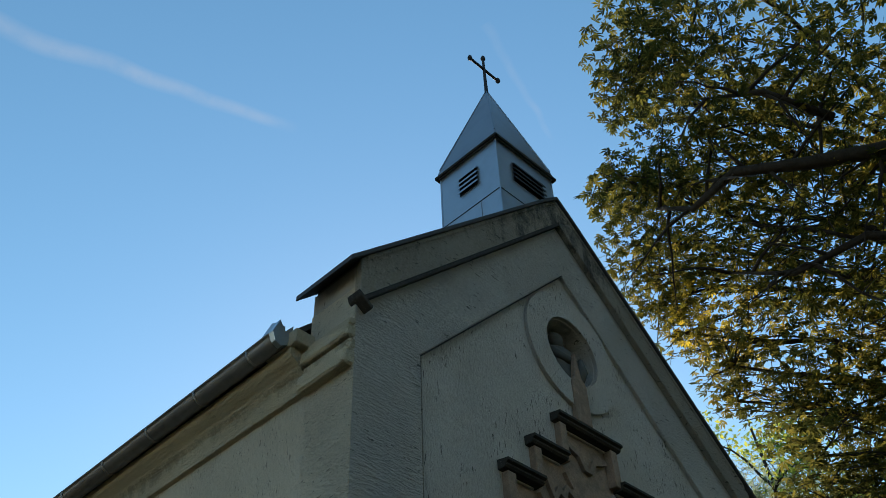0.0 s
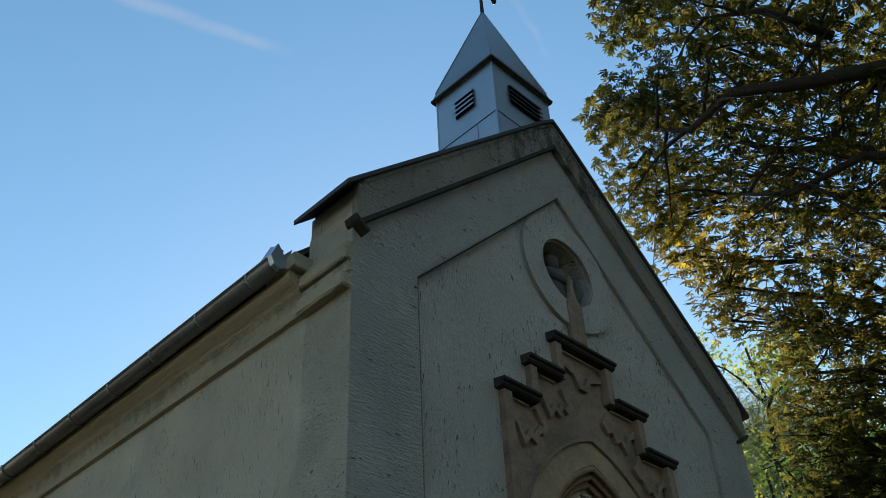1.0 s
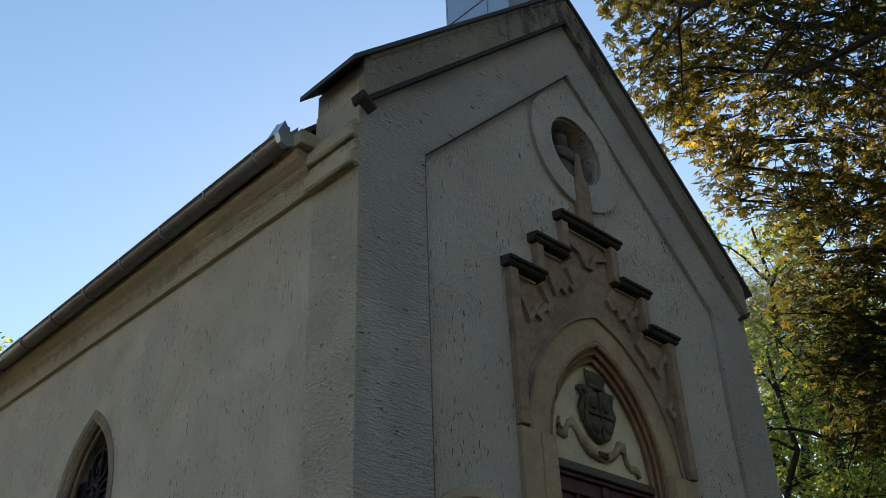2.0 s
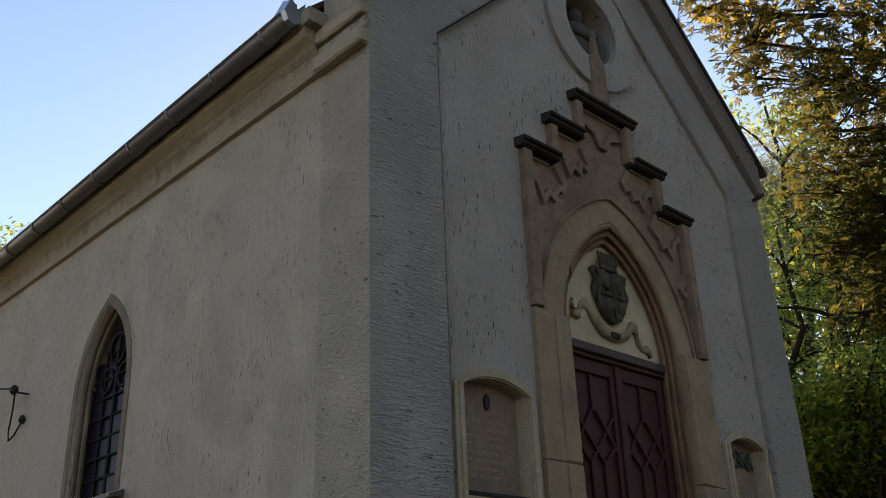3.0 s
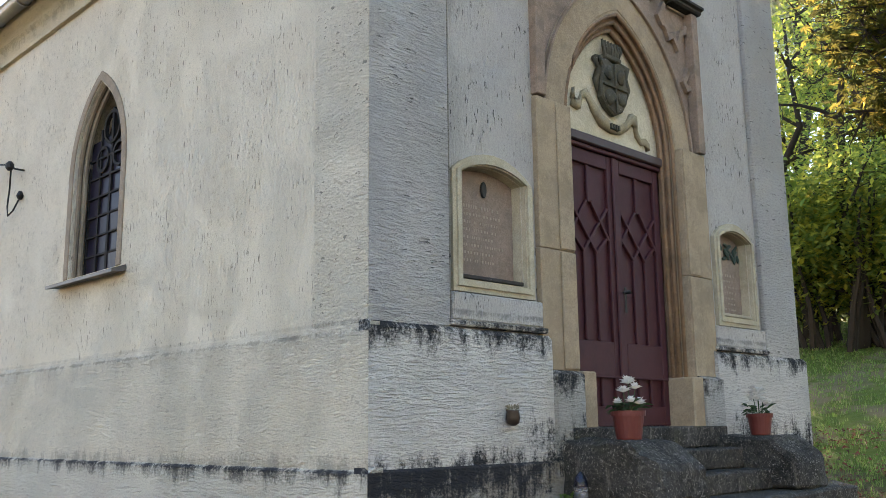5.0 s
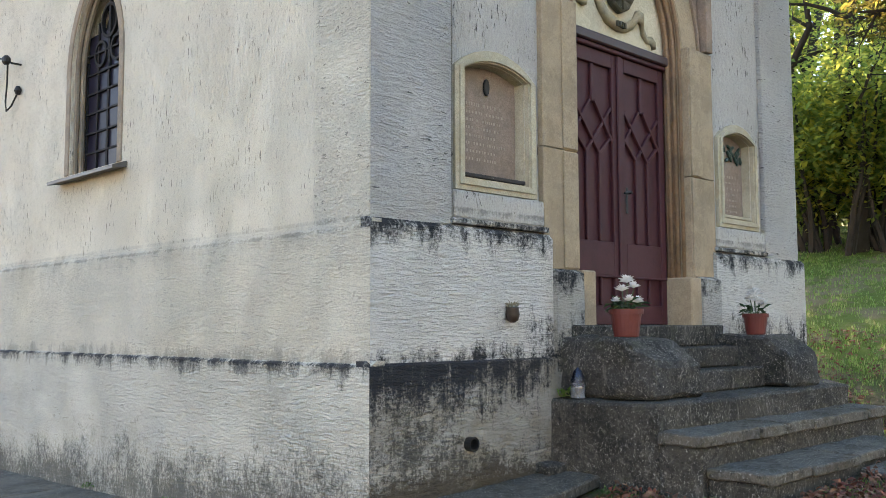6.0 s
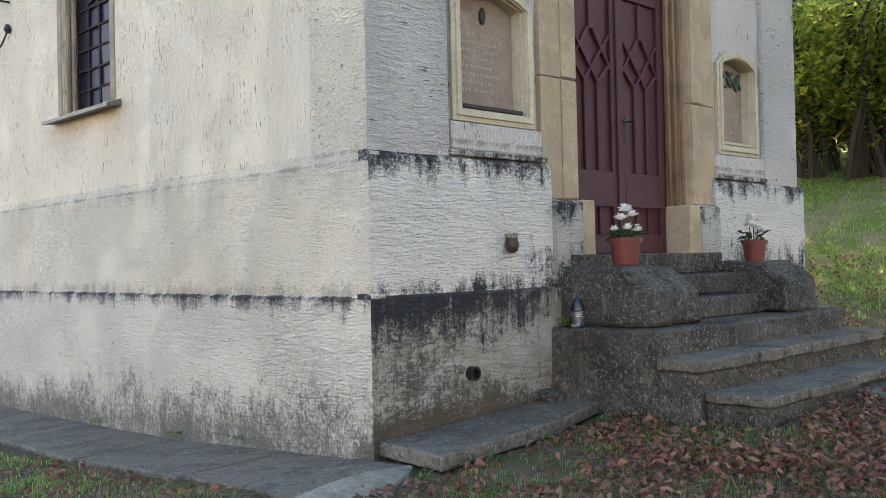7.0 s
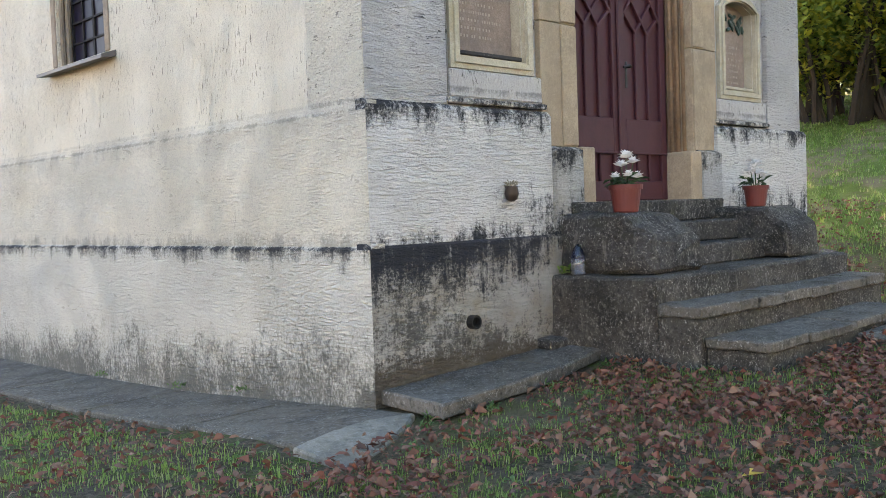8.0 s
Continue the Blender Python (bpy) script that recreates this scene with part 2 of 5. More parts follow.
M_PATCH = stone("fresh cement patch", (0.27, 0.235, 0.185), (0.12, 0.102, 0.08), 0.7, 1.0, lichen=0.3)
M_PLAQUE = stone("pinkish plaque stone", (0.30, 0.22, 0.175), (0.17, 0.13, 0.11), 0.45, 0.45)
M_CAPSTONE = stone("dark cap stone", (0.05, 0.045, 0.042), (0.02, 0.02, 0.02), 0.5, 0.4)


def plain(name, base, rough=0.6, metal=0.0, wear=0.25, scale=12.0, spec=0.4, bump=0.15):
    n = Nodes(name, rough, metal, spec)
    colour = n.mix(n.step(n.noise(scale, 5, 0.65), 0.4, 0.72, 0, wear), base, tuple(c * 0.5 for c in base))
    colour = n.mix(n.step(n.noise(scale * 0.15, 3), 0.4, 0.7, 0, wear), colour, tuple(min(1, c * 1.3) for c in base))
    return n.done(colour, n.noise(scale * 4, 4), bump, 0.004)


M_ZINC = plain("zinc sheet", (0.40, 0.45, 0.50), 0.36, 0.85, 0.2, 3.0)
M_SPIRE = plain("spire sheet", (0.24, 0.26, 0.29), 0.42, 0.8, 0.25, 3.0)
M_GUTTER = plain("weathered gutter", (0.20, 0.185, 0.18), 0.45, 0.6, 0.4, 8.0)
M_SILL = plain("weathered sill sheet", (0.11, 0.10, 0.095), 0.6, 0.2, 0.4, 8.0)
M_ROOF = plain("dark roof tile", (0.06, 0.05, 0.047), 0.7, 0, 0.4, 9.0)
M_COPING = plain("dark coping sheet", (0.035, 0.033, 0.033), 0.6, 0.1, 0.4, 6.0)
M_BLACK = plain("black iron", (0.018, 0.018, 0.018), 0.55, 0.4, 0.3, 20)
M_LOUVRE = plain("dark louvre", (0.03, 0.03, 0.032), 0.5, 0.3, 0.3, 12)
M_DOOR = plain("oxblood painted wood", (0.056, 0.0145, 0.0185), 0.6, 0, 0.35, 14, 0.25, 0.3)
M_DOOR_DARK = plain("door grooves", (0.040, 0.016, 0.018), 0.5, 0, 0.3, 14)
M_LEAD = plain("window bar", (0.014, 0.013, 0.013), 0.75, 0.0, 0.3, 20, 0.12)
M_TERRA = plain("terracotta plastic", (0.125, 0.021, 0.016), 0.55, 0, 0.25, 9)
M_PETAL = plain("white petals", (0.66, 0.66, 0.66), 0.7, 0, 0.1, 30)
M_SOIL = plain("potting soil", (0.035, 0.026, 0.02), 0.95, 0, 0.4, 40, 0.1, 0.8)
M_BRONZE = plain("green bronze", (0.03, 0.055, 0.045), 0.5, 0.5, 0.4, 25)
# near-black colour in place of the shade deep inside niche, window and pipe
M_DEEP_SHADE = plain("near-black for deep shade", (0.012, 0.012, 0.012), 0.95, 0, 0.2, 10, 0.05)
M_STATUE = plain("grey statue stone", (0.085, 0.082, 0.076), 0.85, 0, 0.4, 14, 0.2, 0.4)
M_LETTER = plain("pale worn lettering", (0.33, 0.26, 0.205), 0.85, 0, 0.4, 40)
M_CERAMIC = plain("brown ceramic", (0.04, 0.026, 0.02), 0.35, 0, 0.4, 18)
M_DRY = plain("dried flowers", (0.30, 0.26, 0.19), 0.9, 0, 0.4, 30)
M_WAX = plain("white wax", (0.22, 0.22, 0.21), 0.5, 0, 0.2, 15)


def glass(name, tint, rough=0.05, gloss=0.5, clear=0.85):
    n = Nodes(name, rough, 0, gloss)
    n.bsdf.inputs["Transmission Weight"].default_value = clear
    return n.done(tint, n.noise(9, 2), 0.12, 0.01)


M_PANE = glass("old window glass", (0.013, 0.011, 0.020), 0.30, 0.06, 0.0)
M_BLUEGLASS = glass("dark blue glass", (0.05, 0.07, 0.14), 0.12)
M_CLEARGLASS = glass("clear glass", (0.45, 0.47, 0.50), 0.12)


def leafy(name, *tones, through=0.5, rough=0.55, drift=0.0):
    """Leaves that let the sun through; each leaf takes its own tone. With drift, yellow is painted into boughs of the
    middle crown, for turned and backlit leaves, and kept from the denser, shaded rest.
    """
    n = Nodes(name, rough, 0, 0.12 if drift else 0.3)
    stops = [(k / max(1, len(tones) - 1), c) for k, c in enumerate(tones)]
    pick = n.random(True) if not drift else n.maths("ADD", n.maths("MULTIPLY", n.random(True), 0.60), n.maths("MULTIPLY", n.step(n.noise(0.42, 4, 0.6), 0.34, 0.72, 0, drift), n.maths("MULTIPLY", n.step(n.axis(2), 13.5, 11.0, 0.0, 1.0), n.step(n.axis(2), 8.0, 10.3, 0.05, 1.0))))
    colour = n.ramp(pick, *stops)
    mat = n.done(colour)
    glow = n.tree.nodes.new("ShaderNodeBsdfTranslucent")
    n.put(glow.inputs[0], n.ramp(pick, *[(p, tuple(min(0.8, v * (3.9 if drift else 3.4)) for v in c)) for p, c in stops]))
    blend = n.tree.nodes.new("ShaderNodeMixShader")
    blend.inputs[0].default_value = through
    n.tree.links.new(n.bsdf.outputs[0], blend.inputs[1])
    n.tree.links.new(glow.outputs[0], blend.inputs[2])
    n.tree.links.new(blend.outputs[0], n.tree.nodes["Material Output"].inputs[0])
    return mat


M_CHESTNUT = leafy("chestnut leaves", (0.014, 0.015, 0.005), (0.020, 0.021, 0.006), (0.026, 0.028, 0.006), (0.036, 0.035, 0.007), (0.055, 0.046, 0.009), (0.09, 0.070, 0.011), (0.14, 0.108, 0.013), (0.22, 0.155, 0.016), through=0.66, rough=0.75, drift=0.62)
M_WOODLEAF = leafy("wood leaves", (0.05, 0.08, 0.018), (0.085, 0.12, 0.026), (0.14, 0.16, 0.03), (0.28, 0.23, 0.035), through=0.58)
M_WILLOW = leafy("pale narrow leaves", (0.13, 0.17, 0.10), (0.20, 0.24, 0.16), (0.26, 0.28, 0.2), through=0.4)
M_GRASS = leafy("grass blades", (0.05, 0.10, 0.018), (0.08, 0.145, 0.028), (0.11, 0.17, 0.04), (0.17, 0.16, 0.07), through=0.35)
M_WEED = leafy("weed leaves", (0.035, 0.075, 0.02), (0.05, 0.10, 0.028), (0.07, 0.125, 0.04), through=0.25)
M_POTLEAF = leafy("pot plant leaves", (0.02, 0.05, 0.02), (0.035, 0.07, 0.03), through=0.2)
M_FALLEN = leafy("fallen leaves", (0.10, 0.026, 0.017), (0.14, 0.042, 0.026), (0.17, 0.068, 0.040), (0.055, 0.025, 0.016), (0.20, 0.105, 0.065), (0.08, 0.028, 0.018), through=0.1, rough=0.75)
M_YELLOW = leafy("yellow leaf", (0.60, 0.36, 0.06), (0.60, 0.36, 0.06), through=0.2)


def bark():
    n = Nodes("bark", 0.95, 0, 0.15)
    colour = n.mix(n.noise(9, 5, 0.7, (1, 1, 0.3)), (0.018, 0.015, 0.012), (0.055, 0.046, 0.037))
    return n.done(colour, n.noise(20, 4, 0.7, (1, 1, 0.25)), 0.8, 0.03)


M_BARK = bark()


def earth():
    n = Nodes("grass and soil", 0.97, 0, 0.1)
    soil = n.mix(n.step(n.noise(26, 6, 0.75), 0.36, 0.64), (0.032, 0.024, 0.017), (0.115, 0.086, 0.06))
    soil = n.mix(n.step(n.noise(95, 5, 0.8), 0.54, 0.64, 0, 0.6), soil, (0.17, 0.125, 0.085))
    green = n.mix(n.step(n.noise(34, 6, 0.78), 0.36, 0.64), (0.022, 0.038, 0.009), (0.085, 0.12, 0.028))
    green = n.mix(n.step(n.noise(70, 5, 0.8), 0.50, 0.62, 0, 0.7), green, (0.06, 0.044, 0.028))
    bare = n.step(n.noise(2.1, 7, 0.75), 0.38, 0.54)
    colour = n.mix(bare, green, soil)
    dry = n.step(n.noise(0.35, 4, 0.6), 0.52, 0.68, 0, 0.6)
    colour = n.mix(dry, colour, (0.14, 0.11, 0.06))
    # the hill is covered more closely than the trodden ground before the chapel
    hill = n.step(n.maths("ADD", n.axis(0), n.maths("MULTIPLY", n.axis(1), 0.6)), 4.6, 7.0)
    meadow = n.mix(n.noise(9, 5, 0.75), (0.045, 0.085, 0.014), (0.115, 0.165, 0.035))
    meadow = n.mix(n.step(n.noise(0.9, 5, 0.65, (1, 1, 0.0)), 0.47, 0.60, 0, 0.85), meadow, (0.17, 0.135, 0.085))
    colour = n.mix(hill, colour, meadow)
    return n.done(colour, n.noise(45, 5, 0.75), 0.9, 0.03)


M_EARTH = earth()


# ---- building blocks ----
def part(name, bm, material, parent=None, label="", smooth=False, clean=True):
    if clean:
        bmesh.ops.recalc_face_normals(bm, faces=bm.faces)
    mesh = bpy.data.meshes.new(name)
    bm.to_mesh(mesh)
    bm.free()
    mesh.materials.append(material)
    if smooth:
        mesh.shade_smooth()
    ob = new(name, mesh)
    ob.parent = parent
    return tagged(ob, label=label)


def thing(name, label, category, group="", at=(0, 0, 0)):
    ob = new(name)
    ob.location = at
    return tagged(ob, label, category, group)


def soften(bm, width, segments=1):
    if width:
        edges = [e for e in bm.edges if len(e.link_faces) == 2 and e.calc_face_angle(0) > 0.6]
        bmesh.ops.bevel(bm, geom=edges, offset=width, segments=segments, affect="EDGES", clamp_overlap=True)


def box(x0, x1, y0, y1, z0, z1, bevel=0.0, bm=None):
    made = bmesh.new()
    bmesh.ops.create_cube(made, size=1.0)
    for v in made.verts:
        v.co = ((x0, x1)[v.co.x > 0], (y0, y1)[v.co.y > 0], (z0, z1)[v.co.z > 0])
    soften(made, bevel)
    return joined(bm, made)


def joined(bm, made):
    if bm is None:
        return made
    mesh = bpy.data.meshes.new("joint")
    made.to_mesh(mesh)
    made.free()
    bm.from_mesh(mesh)
    bpy.data.meshes.remove(mesh)
    return bm


def lift(axis, u, v, w):
    """A place from two coordinates in a plane and one along its axis: 'y' takes (x, z), 'x' takes (y, z), 'z' takes (x, y)."""
    return {"y": (u, w, v), "x": (w, u, v), "z": (u, v, w)}[axis]


def plate(outer, holes, axis, lo, hi, bevel=0.0, bm=None):
    """A flat slab with the given outline and openings through it."""
    made = bmesh.new()
    for w in (lo, hi):
        edges = []
        for loop in (outer, *holes):
            vs = [made.verts.new(lift(axis, u, v, w)) for u, v in loop]
            edges += [made.edges.new((vs[k - 1], vs[k])) for k in range(len(vs))]
        bmesh.ops.triangle_fill(made, use_beauty=True, use_dissolve=True, edges=edges)
    made.verts.ensure_lookup_table()
    half, first = len(made.verts) // 2, 0
    for loop in (outer, *holes):
        n = len(loop)
        for k in range(n):
            a, b = first + k, first + (k + 1) % n
            made.faces.new([made.verts[i] for i in (a, b, b + half, a + half)])
        first += n
    bmesh.ops.recalc_face_normals(made, faces=made.faces)
    soften(made, bevel)
    return joined(bm, made)


def ring(outer, inner, axis, lo, hi):
    """A frame between two outlines of the same number of points."""
    made = bmesh.new()
    loops = [[made.verts.new(lift(axis, u, v, w)) for u, v in line] for line, w in ((outer, lo), (inner, lo), (inner, hi), (outer, hi))]
    n = len(outer)
    for a, b in zip(loops, loops[1:] + loops[:1]):
        for k in range(n):
            made.faces.new((a[k], a[(k + 1) % n], b[(k + 1) % n], b[k]))
    return made


def tube(points, radii, sides=6, bm=None, capped=True):
    made = bm or bmesh.new()
    rings = []
    for k, p in enumerate(points):
        p = Vector(p)
        way = (Vector(points[min(k + 1, len(points) - 1)]) - Vector(points[max(k - 1, 0)])).normalized()
        side = way.cross((0, 0, 1) if abs(way.z) < 0.9 else (1, 0, 0)).normalized()
        up = side.cross(way)
        r = radii[k] if isinstance(radii, (list, tuple)) else radii
        rings.append([made.verts.new(p + r * (math.cos(a) * side + math.sin(a) * up)) for a in (2 * math.pi * i / sides for i in range(sides))])
    for a, b in zip(rings, rings[1:]):
        for i in range(sides):
            made.faces.new((a[i], a[(i + 1) % sides], b[(i + 1) % sides], b[i]))
    if capped:
        made.faces.new(rings[0][::-1])
        made.faces.new(rings[-1])
    return made


def turned(profile, centre, sides=20, bm=None):
    """A body of revolution about z from (radius, height) pairs."""
    made = bm or bmesh.new()
    c = Vector(centre)
    rings = [[made.verts.new(c + Vector((r * math.cos(a), r * math.sin(a), z))) for a in (2 * math.pi * i / sides for i in range(sides))] for r, z in profile]
    for a, b in zip(rings, rings[1:]):
        for i in range(sides):
            made.faces.new((a[i], a[(i + 1) % sides], b[(i + 1) % sides], b[i]))
    made.faces.new(rings[0][::-1])
    made.faces.new(rings[-1])
    return made


def pointed(c, a, spring, foot, offset=0.355, steps=10, closed=True):
    """The outline of a pointed arch of half width a, from its left foot over the apex to its right foot."""
    r = a + offset
    top = math.acos(offset / r)
    left = [(c + offset - r * math.cos(top * k / steps), spring + r * math.sin(top * k / steps)) for k in range(steps + 1)]
    right = [(2 * c - u, v) for u, v in left[-2::-1]]
    return [(c - a, foot)] + left + right + [(c + a, foot)]


def segmental(c, a, foot, spring, rise, steps=8):
    r = (a * a + rise * rise) / (2 * rise)
    half = math.asin(a / r)
    arc = [(c + r * math.sin(half * (1 - 2 * k / steps)), spring + rise - r + r * math.cos(half * (1 - 2 * k / steps))) for k in range(steps + 1)]
    return [(c - a, foot), (c + a, foot)] + arc


def circle(c, z, r, n=40):
    return [(c + r * math.cos(2 * math.pi * k / n), z + r * math.sin(2 * math.pi * k / n)) for k in range(n)]


def grow(outline, by, centre):
    cu, cv = centre
    return [(u + by * (1 if u > cu else -1), v + by * (1 if v > cv else -1)) for u, v in outline]

# ---- ground ----
def lerp(x, xs, ys):
    return float(np.interp(x, xs, ys))


def ground_z(x, y):
    """The slope: down along the side wall, up the hill beyond the porch steps."""
    z = lerp(y, [-8, -1.2, 0, 2.25, 6.3, 15, 60], [-0.12, -0.10, -0.11, -0.29, -0.39, -0.6, -1.0])
    z += lerp(x, [-40, -4, 0, 1.6, 3, 60], [-1.5, -0.16, 0, 0.09, 0.15, 0.15])
    q = x + 0.6 * y - 3.7
    z += lerp(q, [0, 0.6, 13, 30, 80, 400], [0, 0.10, 2.85, 5.2, 9.0, 14.0])
    return z + 0.018 * noise.noise((x * 1.3, y * 1.3, 0)) + 0.008 * noise.noise((x * 5, y * 5, 3))


def build_ground():
    near = [k * 0.12 for k in range(-50, 71)]
    far = [9, 10, 11, 12, 13.5, 15, 17, 20, 24, 30, 40, 60, 100, 180, 400, 900]
    xs = [-v for v in far[::-1] if v > 6] + near + far
    bm = bmesh.new()
    grid = [[bm.verts.new((x, y, ground_z(x, y))) for y in xs] for x in xs]
    for a, b in zip(grid, grid[1:]):
        for k in range(len(xs) - 1):
            bm.faces.new((a[k], b[k], b[k + 1], a[k + 1]))
    ob = part("ground", bm, M_EARTH, None, smooth=True)
    return tagged(ob, "sloping meadow with soil and short grass", "ground", kind="structure")


build_ground()

# ---- the chapel ----
C, W = 2.885, 5.80                      # middle and width of the front
DEPTH = 9.6
COPING_FOOT, COPING_TOP = 6.20, 9.06    # top of the coping at the wall's edge and at the apex
chapel = thing("chapel", "small plastered chapel with stepped sandstone portal and zinc belfry", "chapel")


def rake(x, foot, top, reach=C + 0.15):
    return top - (top - foot) * abs(x - C) / reach


def gable(x0, x1, base, foot, top, reach=C + 0.15):
    return [(x0, base), (x1, base), (x1, rake(x1, foot, top, reach)), (C, top), (x0, rake(x0, foot, top, reach))]


OC_Z, OC_R = 6.83, 0.40
NICHE_HALF, NICHE_FOOT, NICHE_SPRING, NICHE_RISE = 0.335, 2.08, 2.835, 0.075
NICHES = (1.165, 2 * C - 1.165)
PORTAL_HOLE = [(C - 1.22, 0.9), (C - 1.22, 4.98), (C - 0.83, 4.98), (C - 0.83, 5.37), (C - 0.415, 5.37), (C - 0.415, 5.79)]
PORTAL_HOLE = PORTAL_HOLE + [(2 * C - u, v) for u, v in PORTAL_HOLE[::-1]]
front = plate(gable(0, W, -0.6, COPING_FOOT - 0.1, COPING_TOP - 0.1),
              [PORTAL_HOLE, circle(C, OC_Z, OC_R)] + [segmental(c, half, NICHE_FOOT, NICHE_SPRING, NICHE_RISE) for c, half in zip(NICHES, (NICHE_HALF, 0.30))], "y", 0.05, 0.55)
part("front_wall", front, M_PANEL, chapel, "white roughcast front wall")
crown = gable(0, W, 1.70, COPING_FOOT - 0.1, COPING_TOP - 0.1)
frame_strip = plate(crown[1:] + [(0, 1.70), (0.70, 1.70), (0.70, 5.69), (C, 7.86), (W - 0.70, 5.69), (W - 0.70, 1.70)], [], "y", 0.0, 0.05, 0.006)
part("front_strip", frame_strip, M_STRIP, chapel, "raised grey roughcast border")
# raking band under the coping
low = lambda x: 8.62 - 0.955 * abs(x - C)
band = plate([(-0.02, low(0)), (0.06, low(0.06)), (C, 8.62), (W - 0.06, low(W - 0.06)), (W + 0.02, low(W)), (W + 0.02, rake(W + 0.02, COPING_FOOT, COPING_TOP) - 0.06), (C, COPING_TOP - 0.06), (-0.02, rake(-0.02, COPING_FOOT, COPING_TOP) - 0.06)], [], "y", -0.075, 0.0, 0.006)
part("gable_band", band, M_BAND, chapel, "stained raking plaster band")
for side in (-1, 1):
    bm = plate([(C + side * (C + u), v) for u, v in ((0.03, low(0) - 0.012), (-0.085, low(0) - 0.095), (-0.10, low(0) - 0.06), (0.05, low(0) + 0.045))], [], "y", -0.10, 0.06, 0.006)
    part("kneeler", bm, M_CAPSTONE, chapel, "dark stained kneeler stone")
    if side > 0:
        continue
    # black strips stand in for shade and weathering under the band and border
    x0, x1 = C + side * (C - 0.01), C
    part("drip_mould", plate([(x0, low(x0) - 0.045), (C, 8.62 - 0.045), (C, 8.625), (x0, low(x0) + 0.005)], [], "y", -0.088, 0.0), M_CAPSTONE, chapel, "black strip for the shade and weathering under the gable band")
    e0, e1 = C + side * (C - 0.70), C
    part("drip_mould", plate([(e0, 5.672), (C, 7.842), (C, 7.858), (e0, 5.688)], [], "y", -0.008, 0.05), M_CAPSTONE, chapel)
# a thin dark strip stands in for the shadow line beside the sunk panel
part("panel_edge", box(0.698, 0.705, -0.003, 0.05, 1.80, 5.676), M_BAND, chapel, "dark strip standing in for the shadow line of the sunk panel")
# coping: two boards of dark sheet, rounded over the apex
for side in (-1, 1):
    line = []
    for k in range(17):
        u = (C + 0.16) * k / 16
        top = COPING_TOP - (COPING_TOP - COPING_FOOT) * u / (C + 0.15)
        line.append((C + side * u, top - 0.03 * math.exp(-(u / 0.15) ** 2)))
    bm = plate(line + [(u, v - 0.055) for u, v in line[::-1]], [], "y", -0.12, 0.60, 0.006)
    part("coping", bm, M_COPING, chapel, "dark sheet coping")
    bm = plate([(u, v - 0.055) for u, v in line[:-1]] + [(u, v - 0.11) for u, v in line[-2::-1]], [], "y", -0.09, 0.56, 0.006)
    part("coping_bed", bm, M_BAND, chapel)

# side walls, with the pointed window
WIN_Y, WIN_HALF, WIN_SPRING, WIN_FOOT, WIN_OFF = 3.94, 0.60, 3.52, 2.52, 0.46
win_hole = pointed(WIN_Y, WIN_HALF - 0.10, WIN_SPRING, WIN_FOOT, WIN_OFF)
part("side_wall", plate([(0.55, -0.8), (DEPTH, -0.8), (DEPTH, 5.62), (0.55, 5.62)], [win_hole], "x", 0.0, 0.45), M_SIDE, chapel, "cream roughcast side wall")
part("quoin_strip", box(-0.004, 0.03, 0.004, 0.56, 1.70, 6.02), M_SIDE_ROUGH, chapel, "coarse cream plaster at the corner")
bm = box(W - 0.45, W, 0.55, DEPTH, -0.8, 5.62)
part("side_wall", bm, M_SIDE, chapel)
part("rear_wall", plate(gable(0.45, W - 0.45, -0.8, 5.55, 8.6, C + 0.2), [], "y", DEPTH - 0.45, DEPTH), M_SIDE, chapel)
part("chapel_floor", box(0.45, W - 0.45, 0.55, DEPTH - 0.45, 0.95, 1.05), M_FLAG, chapel)

# plinths
def plinth(u0, u1, axis, out, z0, z1, material, label="", slope=0.03):
    """A plinth course with a small weathered slope on top."""
    made = bmesh.new()
    pts = [(0.06, z0), (-out, z0), (-out, z1 - slope), (-0.002, z1), (0.06, z1)]
    rows = []
    for u in (u0, u1):
        rows.append([made.verts.new((u, w, z) if axis == "front" else (w, u, z)) for w, z in pts])
    for k in range(len(pts)):
        made.faces.new((rows[0][k], rows[0][(k + 1) % 5], rows[1][(k + 1) % 5], rows[1][k]))
    made.faces.new(rows[0])
    made.faces.new(rows[1][::-1])
    return part("plinth", made, material, chapel, label)


plinth(-0.028, 1.70, "front", 0.035, 0.85, 1.745, M_PLINTH, "white plinth with black algae streaks under its ledge", 0.035)
plinth(4.06, W + 0.06, "front", 0.035, 0.45, 1.745, M_PLINTH, "white plinth with black algae streaks under its ledge", 0.035)
plinth(1.702, 2.02, "front", 0.075, 0.75, 1.50, M_PLINTH_BLOCK, "blackened plinth block beside the door", 0.03)
plinth(3.74, 4.058, "front", 0.075, 0.75, 1.515, M_PLINTH_BLOCK, "blackened plinth block beside the door", 0.03)
plinth(-0.058, 1.72, "front", 0.065, -0.6, 0.875, M_PLINTH_LOW, "blackened lower plinth")
plinth(1.722, W + 0.08, "front", 0.065, -0.6, 0.86, M_PLINTH_LOW)
plinth(-0.033, DEPTH, "side", 0.03, 0.85, 1.735, M_SIDE_MID, "cream plinth course", 0.06)
plinth(-0.063, DEPTH, "side", 0.06, -0.8, 0.875, M_SIDE_LOW, "whitewashed lower plinth with grimy foot", 0.035)
